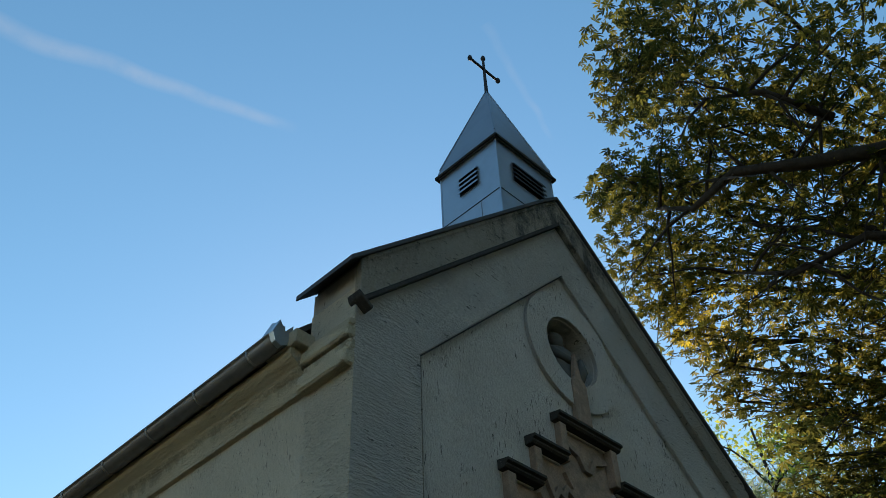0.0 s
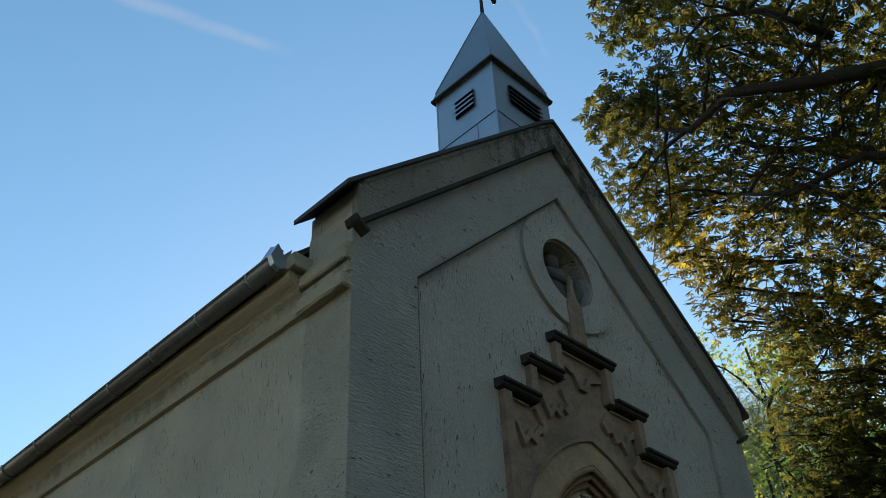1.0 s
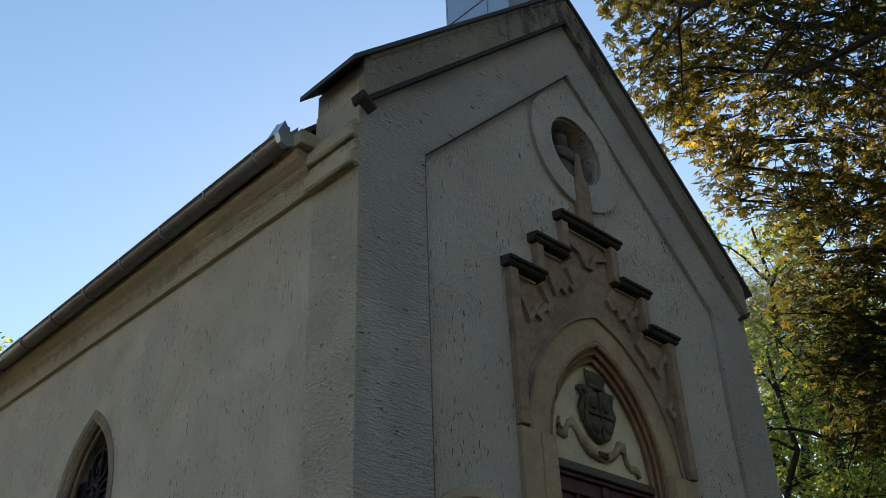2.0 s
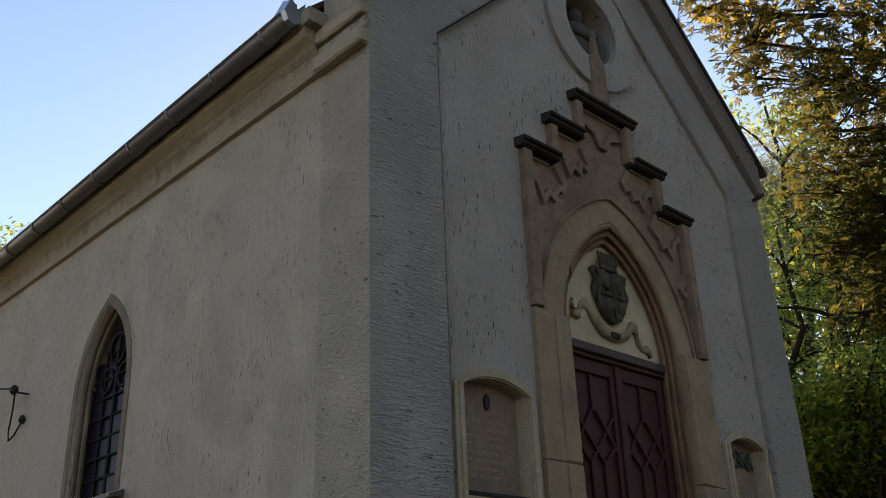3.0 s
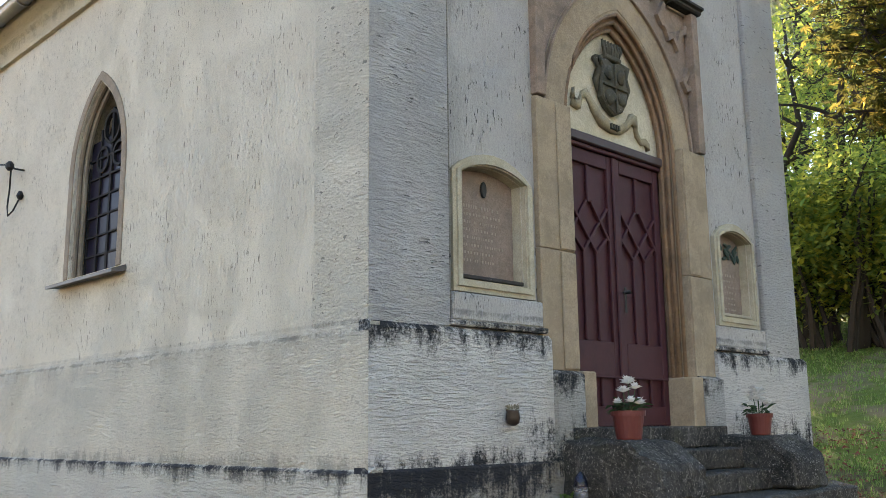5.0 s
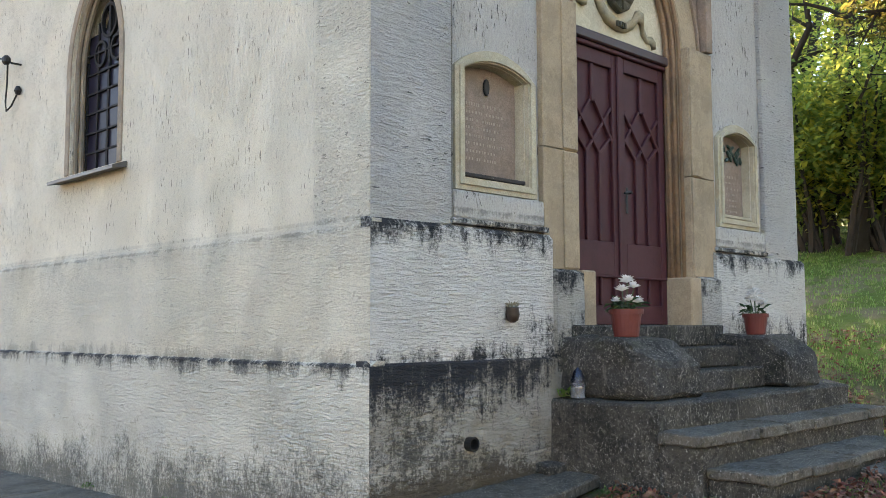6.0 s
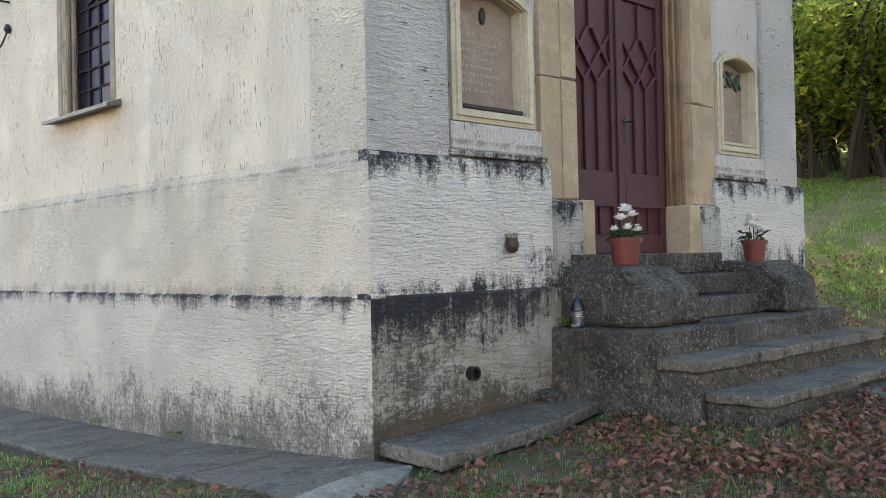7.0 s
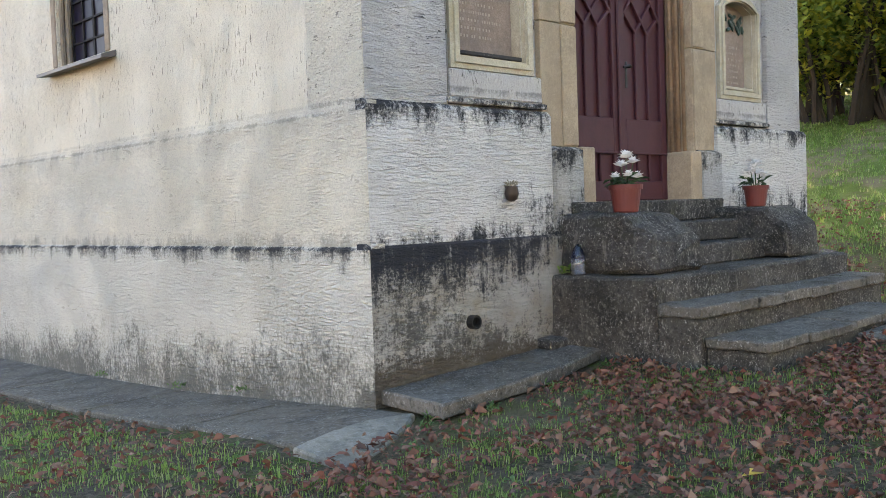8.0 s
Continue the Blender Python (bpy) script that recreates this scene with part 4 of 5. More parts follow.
# ---- door ----
door = tagged(new("door_1"), "oxblood double door with lattice tracery, closed", "door", kind="structure")
DZ0, DZ1, DY = 1.09, 3.36, 0.20
part("lintel", box(C - 0.71, C + 0.71, 0.13, 0.26, 3.40, 3.485, 0.012), M_DOOR_DARK, door, "dark moulded door lintel")
part("lintel_moulding", box(C - 0.70, C + 0.70, 0.155, 0.25, 3.362, 3.398, 0.008), M_DOOR, door)
for side in (-1, 1):
    x0, x1 = sorted((C + side * 0.006, C + side * 0.70))
    leaf = part("door_leaf", box(x0, x1, DY + 0.02, DY + 0.07, DZ0, DZ1, 0.004), M_DOOR, door, "panelled oxblood door leaf")
    for a, b, c, d in ((x0, x0 + 0.085, DZ0, DZ1), (x1 - 0.085, x1, DZ0, DZ1), (x0 + 0.087, x1 - 0.087, DZ0, DZ0 + 0.16), (x0 + 0.087, x1 - 0.087, 1.49, 1.77), (x0 + 0.087, x1 - 0.087, 3.24, DZ1)):
        part("rail", box(a, b, DY - 0.012, DY + 0.02, c, d, 0.005), M_DOOR, leaf)
    part("weather_bar", box(x0 + 0.02, x1 - 0.02, DY - 0.03, DY - 0.012, 1.475, 1.492, 0.004), M_DOOR, leaf)
    u = [x0 + 0.085 + (x1 - x0 - 0.17) * k / 3 for k in range(4)]
    for k in (1, 2):
        part("mullion", box(u[k] - 0.014, u[k] + 0.014, DY - 0.008, DY + 0.02, 1.772, 2.50, 0.006), M_DOOR, leaf)
        part("mullion", box(u[k] - 0.014, u[k] + 0.014, DY - 0.008, DY + 0.02, 1.252, 1.488, 0.006), M_DOOR, leaf)
    part("mullion", box((x0 + x1) / 2 - 0.02, (x0 + x1) / 2 + 0.02, DY - 0.008, DY + 0.02, 2.92, 3.238, 0.006), M_DOOR, leaf)
    # interlaced lattice
    for k, (a, b, c, d) in enumerate(((u[0], 2.62, u[1] + 0.06, 2.93), (u[1], 2.50, u[3], 2.90), (u[2], 2.50, u[3], 2.66), (u[0], 2.66, u[1], 2.50), (u[0], 2.90, u[2], 2.50), (u[2] - 0.06, 2.93, u[3], 2.62))):
        way = Vector((c - a, 0, d - b)).normalized()
        n = Vector((-way.z, 0, way.x)) * 0.014
        pts = [(a + n.x, b + n.z), (c + n.x, d + n.z), (c - n.x, d - n.z), (a - n.x, b - n.z)]
        part("lattice", plate(pts, [], "y", DY - 0.005 - 0.0015 * k, DY + 0.02, 0.004), M_DOOR, leaf)
part("astragal", box(C - 0.035, C + 0.035, DY - 0.035, DY - 0.013, DZ0, DZ1, 0.012), M_DOOR, door)
lock = part("lock_plate", box(C + 0.045, C + 0.075, DY - 0.045, DY - 0.036, 2.02, 2.24, 0.004), M_BLACK, door, "black iron lock plate")
part("door_handle", tube([(C + 0.06, DY - 0.04, 2.19), (C + 0.06, DY - 0.09, 2.19), (C + 0.03, DY - 0.10, 2.195), (C - 0.06, DY - 0.10, 2.175)], [0.010, 0.012, 0.012, 0.009], 6), M_BLACK, lock, "iron lever handle")

# ---- memorial niches ----
def niche(c, bronze, NICHE_HALF):
    tag = "arched stone niche with a pinkish memorial plaque" if not bronze else "arched stone niche with a faded plaque and bronze wreath"
    t = thing("memorial_niche", tag, "niche", "niches beside the door")
    inner = segmental(c, NICHE_HALF, NICHE_FOOT, NICHE_SPRING, NICHE_RISE)
    mid = segmental(c, NICHE_HALF + 0.05, NICHE_FOOT - 0.05, NICHE_SPRING, NICHE_RISE + 0.05)
    outer = segmental(c, NICHE_HALF + 0.085, NICHE_FOOT - 0.085, NICHE_SPRING, NICHE_RISE + 0.09)
    fr = part("frame", ring(outer, inner, "y", 0.012, 0.05), M_CREAMSTONE, t, "cream stone frame")
    part("frame_bead", ring(mid, segmental(c, NICHE_HALF + 0.012, NICHE_FOOT - 0.012, NICHE_SPRING, NICHE_RISE + 0.012), "y", -0.006, 0.012), M_CREAMSTONE, fr)
    part("lining", ring(segmental(c, NICHE_HALF + 0.02, NICHE_FOOT - 0.02, NICHE_SPRING, NICHE_RISE + 0.02), segmental(c, NICHE_HALF - 0.012, NICHE_FOOT + 0.012, NICHE_SPRING, NICHE_RISE - 0.006), "y", 0.052, 0.175), M_CREAMSTONE, t)
    part("sill", box(c - NICHE_HALF + 0.015, c + NICHE_HALF - 0.015, 0.03, 0.131, NICHE_FOOT + 0.012, NICHE_FOOT + 0.04, 0.006), M_CAPSTONE if not bronze else M_CREAMSTONE, t, "dark weathered sill edge")
    pl = part("plaque", box(c - NICHE_HALF - 0.01, c + NICHE_HALF + 0.01, 0.133, 0.18, NICHE_FOOT, NICHE_SPRING + 0.10, 0.004), M_PLAQUE, t, "worn pinkish stone plaque")
    rnd = random.Random(int(c * 10))
    for row in range(8):
        z = 2.62 - 0.055 * row - (0.12 if bronze else 0)
        if z < 2.16:
            break
        x, end = c - 0.25 + 0.04 * rnd.random(), c + 0.25 - 0.16 * rnd.random()
        while x < end:
            w = 0.014 + 0.02 * rnd.random()
            part("letter_mark", box(x, x + w * 0.5, 0.1295, 0.1325, z, z + 0.018 + 0.006 * (row == 0)), M_LETTER, pl)
            x += w + (0.03 if rnd.random() < 0.2 else 0.004)
    for u, v in ((-0.26, 2.80), (0.25, 2.80), (-0.26, 2.17), (0.25, 2.17)):
        part("bolt", turned([(0.016, 0), (0.018, 0.006), (0.008, 0.014)], (0, 0, 0), 8), M_BLACK, pl)
        bolt = pl.children[-1]
        bolt.matrix_basis = pose(c + u, 0.133, v, 90, 0, 0)
    if not bronze:
        bm = plate([(c + 0.005 + 0.028 * math.cos(k * 0.5236), 2.77 + 0.062 * math.sin(k * 0.5236)) for k in range(12)], [], "y", 0.110, 0.132, 0.005)
        part("medallion", bm, M_BLACK, t, "small dark oval medallion")
    else:
        rnd = random.Random(4)
        for k in range(26):
            u, v = rnd.uniform(-0.26, 0.24), rnd.uniform(2.66, 2.82)
            bm = bmesh.new()
            bmesh.ops.create_icosphere(bm, subdivisions=1, radius=0.03, matrix=Matrix.Translation((c + u, 0.118, v)) @ Matrix.Rotation(rnd.random() * 3, 4, "Y") @ Matrix.Diagonal((1.6, 0.5, 0.7, 1)))
            part("wreath_leaf", bm, M_BRONZE, t)
    return t


niche(NICHES[0], False, 0.335)
niche(NICHES[1], True, 0.30)

# ---- side window ----
window = tagged(new("window_1"), "pointed sandstone window with leaded dark panes", "window", kind="structure")
outer = pointed(WIN_Y, WIN_HALF, WIN_SPRING, WIN_FOOT, WIN_OFF)
hole = pointed(WIN_Y, WIN_HALF - 0.09, WIN_SPRING, WIN_FOOT, WIN_OFF)
part("window_frame", plate(outer + hole[::-1], [], "x", -0.012, 0.03, 0.008), M_WINSTONE, window, "chamfered sandstone frame")
part("frame_splay", plate(pointed(WIN_Y, WIN_HALF - 0.085, WIN_SPRING, WIN_FOOT, WIN_OFF) + pointed(WIN_Y, WIN_HALF - 0.125, WIN_SPRING, WIN_FOOT, WIN_OFF)[::-1], [], "x", 0.032, 0.075, 0.010), M_WINSTONE, window)
part("frame_splay", plate(pointed(WIN_Y, WIN_HALF - 0.12, WIN_SPRING, WIN_FOOT, WIN_OFF) + pointed(WIN_Y, WIN_HALF - 0.155, WIN_SPRING, WIN_FOOT, WIN_OFF)[::-1], [], "x", 0.077, 0.12, 0.010), M_WINSTONE, window)
bm = bmesh.new()
prof = [(-0.13, 2.435), (-0.13, 2.465), (0.10, 2.545), (0.10, 2.47)]
rows = [[bm.verts.new((x, y, z)) for x, z in prof] for y in (WIN_Y - 0.70, WIN_Y + 0.70)]
for k in range(4):
    bm.faces.new((rows[0][k], rows[0][(k + 1) % 4], rows[1][(k + 1) % 4], rows[1][k]))
bm.faces.new(rows[0])
bm.faces.new(rows[1][::-1])
soften(bm, 0.005)
part("window_sill", bm, M_SILL, window, "grey sheet-metal sill")
# a near-black sheet takes the place of the unlit room
part("window_backing", plate(pointed(WIN_Y, WIN_HALF - 0.12, WIN_SPRING, WIN_FOOT, WIN_OFF), [], "x", 0.26, 0.27), M_DEEP_SHADE, window, "near-black sheet standing in for the unlit room")
HALF = WIN_HALF - 0.15
rnd = random.Random(2)
for i in range(4):
    for k in range(7):
        y0, y1 = WIN_Y - HALF + 2 * HALF * i / 4, WIN_Y - HALF + 2 * HALF * (i + 1) / 4
        z0 = WIN_FOOT + 0.02 + 0.19 * k
        bm = bmesh.new()
        t = [rnd.uniform(-0.006, 0.006) for _ in range(3)]
        vs = [bm.verts.new((0.145 + t[0] + s * t[1] + r * t[2], y, z)) for y, z, s, r in ((y0, z0, 0, 0), (y1, z0, 1, 0), (y1, z0 + 0.19, 1, 1), (y0, z0 + 0.19, 0, 1))]
        bm.faces.new(vs)
        part("pane", bm, M_PANE, window, clean=False)
for i in range(5):
    y = WIN_Y - HALF + 2 * HALF * i / 4
    top = WIN_SPRING + (0.1, 0.45, 0.62, 0.45, 0.1)[i]
    part("window_bar", box(0.130, 0.155, y - (0.012 if i != 2 else 0.02), y + (0.012 if i != 2 else 0.02), WIN_FOOT, top), M_LEAD, window)
for k in range(1, 7):
    z = WIN_FOOT + 0.02 + 0.19 * k
    part("window_bar", box(0.126, 0.152, WIN_Y - HALF, WIN_Y + HALF, z - 0.009, z + 0.009), M_LEAD, window)
for c, z, r in ((WIN_Y, 3.95, 0.17), (WIN_Y - 0.17, 3.66, 0.13), (WIN_Y + 0.17, 3.66, 0.13)):
    part("tracery_ring", ring(circle(c, z, r, 24), circle(c, z, r - 0.03, 24), "x", 0.122, 0.158), M_LEAD, window)

# ---- porch steps ----
steps = thing("porch_steps", "weathered dark stone porch steps with two cheek blocks", "steps")


def worn(bm, amount=0.012, scale=4.0, cuts=3):
    """Stone with uneven faces and chipped edges."""
    bmesh.ops.triangulate(bm, faces=[f for f in bm.faces if len(f.verts) > 4])
    bmesh.ops.subdivide_edges(bm, edges=[e for e in bm.edges if e.calc_length() > 0.12], cuts=cuts, use_grid_fill=True)
    for v in bm.verts:
        v.co += amount * noise.noise_vector(v.co * scale) + amount * 0.5 * noise.noise_vector(v.co * scale * 4)
    return bm


SX = 1.62
part("step_block", worn(box(SX, 4.66, -0.93, -0.02, -0.3, 0.568, 0.02), 0.012, 5.0, 5), M_STEP_SIDE, steps, "black stained lower step block")
def tread(x0, x1, y0, y1, z0, z1, cuts, label):
    """A tread laid of several flat stones with open joints."""
    ends = [x0, *cuts, x1]
    for k, (a, b) in enumerate(zip(ends, ends[1:])):
        drop, out = 0.010 * noise.noise((a * 3, z0, 1)), 0.05 * noise.noise((a * 5, y0, 2))
        part("tread", worn(box(a + 0.009, b - 0.009, y0 + out, y1, z0 + drop, z1 + drop, 0.009), 0.010, 6.0, 4), M_FLAG, steps, label if k == 0 else "")


tread(SX - 0.02, 4.62, -1.28, -0.935, 0.325, 0.400, (2.35, 2.72, 3.15, 3.62, 4.2), "grey worn tread stone")
part("step_bed", worn(box(SX, 4.58, -1.24, -0.935, -0.3, 0.322, 0.015), 0.010), M_STEP_SIDE, steps)
tread(SX + 0.04, 4.15, -1.70, -1.245, 0.135, 0.198, (2.2, 2.95, 3.4), "grey worn tread stone")
part("step_bed", worn(box(SX + 0.07, 4.08, -1.66, -1.245, -0.35, 0.132, 0.012), 0.010), M_STEP_SIDE, steps)
part("tread", worn(box(2.36, 3.86, -0.57, -0.02, 0.572, 0.735, 0.015), 0.008), M_STEP, steps, "mossy inner step")
part("tread", worn(box(2.36, 3.86, -0.33, -0.02, 0.738, 0.905, 0.015), 0.008), M_STEP, steps, "mossy inner step")
part("threshold", worn(box(1.86, 4.02, -0.11, 0.26, 0.908, 1.085, 0.012), 0.006), M_STEP, steps, "dark stone threshold")


def cheek(x0, x1, flip):
    """A heavy block with its front top edge cut back."""
    prof = [(-0.03, 0.57), (-0.81, 0.57), (-0.79, 0.82), (-0.56, 0.995), (-0.03, 1.0)]
    bm = plate(prof, [], "x", x0, x1, 0.03)
    for v in bm.verts:
        if v.co.y < -0.6 and (v.co.x > x1 - 0.1 if flip else v.co.x < x0 + 0.1):
            v.co.x += -0.10 if flip else 0.10
    return part("cheek_block", worn(bm, 0.024, 5.0, 4), M_STEP, steps, "blackened rough cheek block")


cheek(1.74, 2.44, False)
cheek(3.84, 4.50, True)

# ---- paving ----
def slab(name, corners, thick, material, label, tops=None):
    bm = bmesh.new()
    top = [bm.verts.new(c) for c in corners]
    bot = [bm.verts.new((x, y, z - thick)) for x, y, z in corners]
    n = len(top)
    bm.faces.new(top)
    bm.faces.new(bot[::-1])
    for k in range(n):
        bm.faces.new((top[k], top[(k + 1) % n], bot[(k + 1) % n], bot[k]))
    bmesh.ops.recalc_face_normals(bm, faces=bm.faces)
    soften(bm, 0.012)
    ob = part(name, worn(bm, 0.006, 7.0, 5), material)
    return tagged(ob, label, "paving")


slab("paving_slab", [(-0.08, -0.66, 0.0), (1.05, -0.60, 0.045), (1.03, -0.06, 0.045), (-0.02, -0.06, 0.0)], 0.09, M_FLAG, "grey flagstone lying along the front wall")
slab("paving_slab", [(1.06, -0.60, 0.045), (1.66, -0.46, 0.075), (1.66, -0.06, 0.08), (1.04, -0.06, 0.045)], 0.08, M_FLAG, "grey flagstone lying along the front wall")
slab("paving_slab", [(2.75, -2.15, 0.09), (4.6, -2.4, 0.12), (4.9, -1.64, 0.13), (3.0, -1.66, 0.10)], 0.08, M_FLAG, "large grey flagstone before the steps")
slab("paving_slab", [(x, y, ground_z(x, y) + 0.035) for x, y in ((5.05, -0.50), (5.95, -0.42), (6.0, -0.12), (5.1, -0.12))], 0.06, M_FLAG, "flat flagstone beside the steps")
slab("loose_stone", [(1.40, -0.22, 0.13), (1.63, -0.20, 0.13), (1.62, -0.08, 0.14), (1.42, -0.07, 0.14)], 0.07, M_STEP, "small loose stone in the wall corner")
ys = [-0.42, 0.8, 2.3, 4.0, 6.3, DEPTH + 0.5]
zs = [-0.105, -0.185, -0.285, -0.34, -0.385, -0.44]
for k in range(len(ys) - 1):
    a, b = ys[k] + 0.004, ys[k + 1] - 0.004
    slab("apron_slab", [(-0.86, a, zs[k]), (-0.055, a, zs[k] + 0.02), (-0.055, b, zs[k + 1] + 0.02), (-0.83, b, zs[k + 1])], 0.10, M_APRON, "grey concrete apron along the side wall")
slab("cement_patch", [(-0.94, -0.90, -0.115), (-0.62, -0.78, -0.10), (-0.28, -0.58, -0.085), (-0.08, -0.43, -0.07), (-0.35, -0.33, -0.08), (-0.60, -0.34, -0.088), (-0.92, -0.43, -0.10)], 0.08, M_PATCH, "pale broken cement patch at the corner")

# ---- things on and beside the steps ----
def leaf_fan(bm, at, length, width, yaw, pitch, fold=0.25):
    """One pointed leaf of two folded halves."""
    m = Matrix.Translation(at) @ Matrix.Rotation(yaw, 4, "Z") @ Matrix.Rotation(-pitch, 4, "Y")
    p = [m @ Vector(q) for q in ((0, 0, 0), (length * 0.5, width / 2, fold * width), (length, 0, -0.1 * length), (length * 0.5, -width / 2, fold * width))]
    v = [bm.verts.new(q) for q in p]
    bm.faces.new((v[0], v[1], v[2]))
    bm.faces.new((v[0], v[2], v[3]))


def flower_pot(at, size, tall, seed):
    rnd = random.Random(seed)
    t = thing("flower_pot", "terracotta plastic pot with white artificial flowers" if tall else "dark terracotta pot with a few white flowers", "flower pot", "pots on the steps", at)
    r, h = 0.115 * size, 0.20 * size
    pot = part("pot", turned([(r * 0.74, 0), (r * 0.78, 0.01), (r * 0.96, h * 0.82), (r * 1.07, h * 0.82), (r * 1.09, h), (r * 0.99, h), (r * 0.95, h - 0.025), (r * 0.3, h - 0.03)], (0, 0, 0), 24), M_TERRA, t, smooth=False)
    part("soil", turned([(r * 0.2, h - 0.05), (r * 0.96, h - 0.03), (r * 0.5, h - 0.01)], (0, 0, 0), 14), M_SOIL, t)
    bm = bmesh.new()
    for k in range(46 if tall else 36):
        a = rnd.random() * 6.28
        d = r * rnd.uniform(0.1, 0.9)
        leaf_fan(bm, (d * math.cos(a), d * math.sin(a), h + rnd.uniform(-0.01, 0.06)), rnd.uniform(0.06, 0.11) * size, 0.045 * size, a + rnd.uniform(-0.5, 0.5), rnd.uniform(-0.3, 0.8))
    part("foliage", bm, M_POTLEAF, t, clean=False)
    blooms = [(0.02, 0.0, 0.20, 0.055), (-0.01, 0.02, 0.135, 0.05), (0.05, -0.03, 0.16, 0.045), (-0.085, 0.02, 0.05, 0.04), (0.0, -0.09, 0.045, 0.045), (0.10, -0.03, 0.05, 0.04), (-0.05, -0.06, 0.06, 0.04)] if tall else [(-0.01, 0, 0.17, 0.055), (0.0, 0.0, 0.12, 0.045), (0.11, -0.02, 0.06, 0.045), (-0.04, 0.02, 0.13, 0.04), (-0.03, -0.05, 0.10, 0.035)]
    for x, y, z, s in blooms:
        x, y, z, s = x * 1.1, y * 1.1, z * 0.95, s * (1.3 if tall else 1.75)
        bm = bmesh.new()
        for k in range(20):
            a = k * 2.4
            leaf_fan(bm, (x, y, h + z), s * rnd.uniform(0.75, 1.05), s * 0.55, a, 1.35 - 1.1 * k / 20 + rnd.uniform(-0.15, 0.15), 0.3)
        part("bloom", bm, M_PETAL, t, "white bloom", clean=False)
        part("stem", tube([(x * 0.4, y * 0.4, h - 0.02), (x, y, h + z)], 0.004, 4), M_POTLEAF, t)
    return t


flower_pot((2.02, -0.44, 1.0), 1.0, True, 1)
flower_pot((4.16, -0.34, 1.0), 0.92, False, 2)

lantern = thing("grave_lantern", "small grave lantern of blue and clear glass", "lantern", at=(1.692, -0.25, 0.572))
part("lantern_base", turned([(0.050, 0), (0.055, 0.012), (0.052, 0.03)], (0, 0, 0), 16), M_CLEARGLASS, lantern, smooth=True)
part("lantern_glass", turned([(0.048, 0.03), (0.052, 0.06), (0.050, 0.10), (0.046, 0.115)], (0, 0, 0), 16), M_CLEARGLASS, lantern, smooth=True)
part("candle", turned([(0.034, 0.012), (0.034, 0.075), (0.004, 0.08)], (0, 0, 0), 12), M_WAX, lantern)
part("lid", turned([(0.050, 0.115), (0.052, 0.125), (0.046, 0.15), (0.030, 0.19), (0.008, 0.215), (0.004, 0.22)], (0, 0, 0), 16), M_BLUEGLASS, lantern, "dark blue pointed lid", smooth=True)
weed = bmesh.new()
wr = random.Random(8)
for k in range(30):
    leaf_fan(weed, (1.69 + wr.uniform(-0.035, 0.035), -0.13 + wr.uniform(-0.03, 0.03), 0.575 + wr.uniform(0, 0.05)), 0.045, 0.025, wr.random() * 6.28, wr.uniform(0, 1.2))
tagged(part("weed", weed, M_GRASS, clean=False), "small green weed growing on the ledge", "plant")

joints = bmesh.new()
for x, y in ((-0.10, 2.25), (-0.09, 1.35), (-0.10, 3.6), (-0.25, -0.68), (-0.55, -0.92), (0.25, -0.72), (1.58, -1.30), (2.2, -1.78), (1.45, -0.66), (0.85, -0.70), (-0.05, -0.55), (1.30, -0.10), (3.2, -1.80)):
    z = (ground_z(x, y) + 0.01) if y < -0.5 else ground_z(0, y) + 0.05
    for _ in range(26):
        leaf_fan(joints, (x + wr.gauss(0, 0.03), y + wr.gauss(0, 0.03), z + wr.uniform(-0.01, 0.03)), wr.uniform(0.02, 0.055), 0.016, wr.random() * 6.28, wr.uniform(0.1, 1.3))
tagged(part("joint_weeds", joints, M_WEED, clean=False), "green weeds growing in the joints of the paving", "weeds", kind="stuff")

vase = thing("wall_vase", "small brown wall vase with dried flowers", "vase", at=(1.20, -0.08, 1.105))
vase.scale = (0.78, 0.78, 0.78)
part("vase_bowl", turned([(0.02, 0), (0.05, 0.02), (0.065, 0.07), (0.055, 0.12), (0.062, 0.135), (0.05, 0.13)], (0, 0, 0), 14), M_CERAMIC, vase, smooth=True)
part("wall_hook", tube([(0, 0.05, 0.10), (0, 0.0, 0.11)], 0.012, 5), M_BLACK, vase)
bm = bmesh.new()
for k in range(60):
    a = wr.random() * 6.28
    leaf_fan(bm, (0.03 * math.cos(a), 0.03 * math.sin(a), 0.12 + wr.random() * 0.04), wr.uniform(0.02, 0.06), 0.018, a, wr.uniform(0.2, 1.4))
part("dried_flowers", bm, M_DRY, vase, "dried flower heads", clean=False)

pipe = thing("drain_pipe", "short black drain pipe stub in the plinth", "pipe")
bm = bmesh.new()
n, ro, ri = 18, 0.047, 0.036
ringpts = []
for r, y in ((ro, 0.0), (ro, -0.115), (ri, -0.115), (ri, 0.02)):
    ringpts.append([bm.verts.new((0.778 + r * math.cos(6.2832 * k / n), y, 0.325 + r * math.sin(6.2832 * k / n))) for k in range(n)])
for a, b in zip(ringpts, ringpts[1:]):
    for k in range(n):
        bm.faces.new((a[k], a[(k + 1) % n], b[(k + 1) % n], b[k]))
part("pipe_wall", bm, M_BLACK, pipe, smooth=False)
# a near-black plug stands in for the shade inside the pipe
part("pipe_bore", tube([(0.778, -0.07, 0.325), (0.778, 0.0, 0.325)], 0.0365, 18), M_DEEP_SHADE, pipe, "near-black plug for the shaded bore of the pipe")

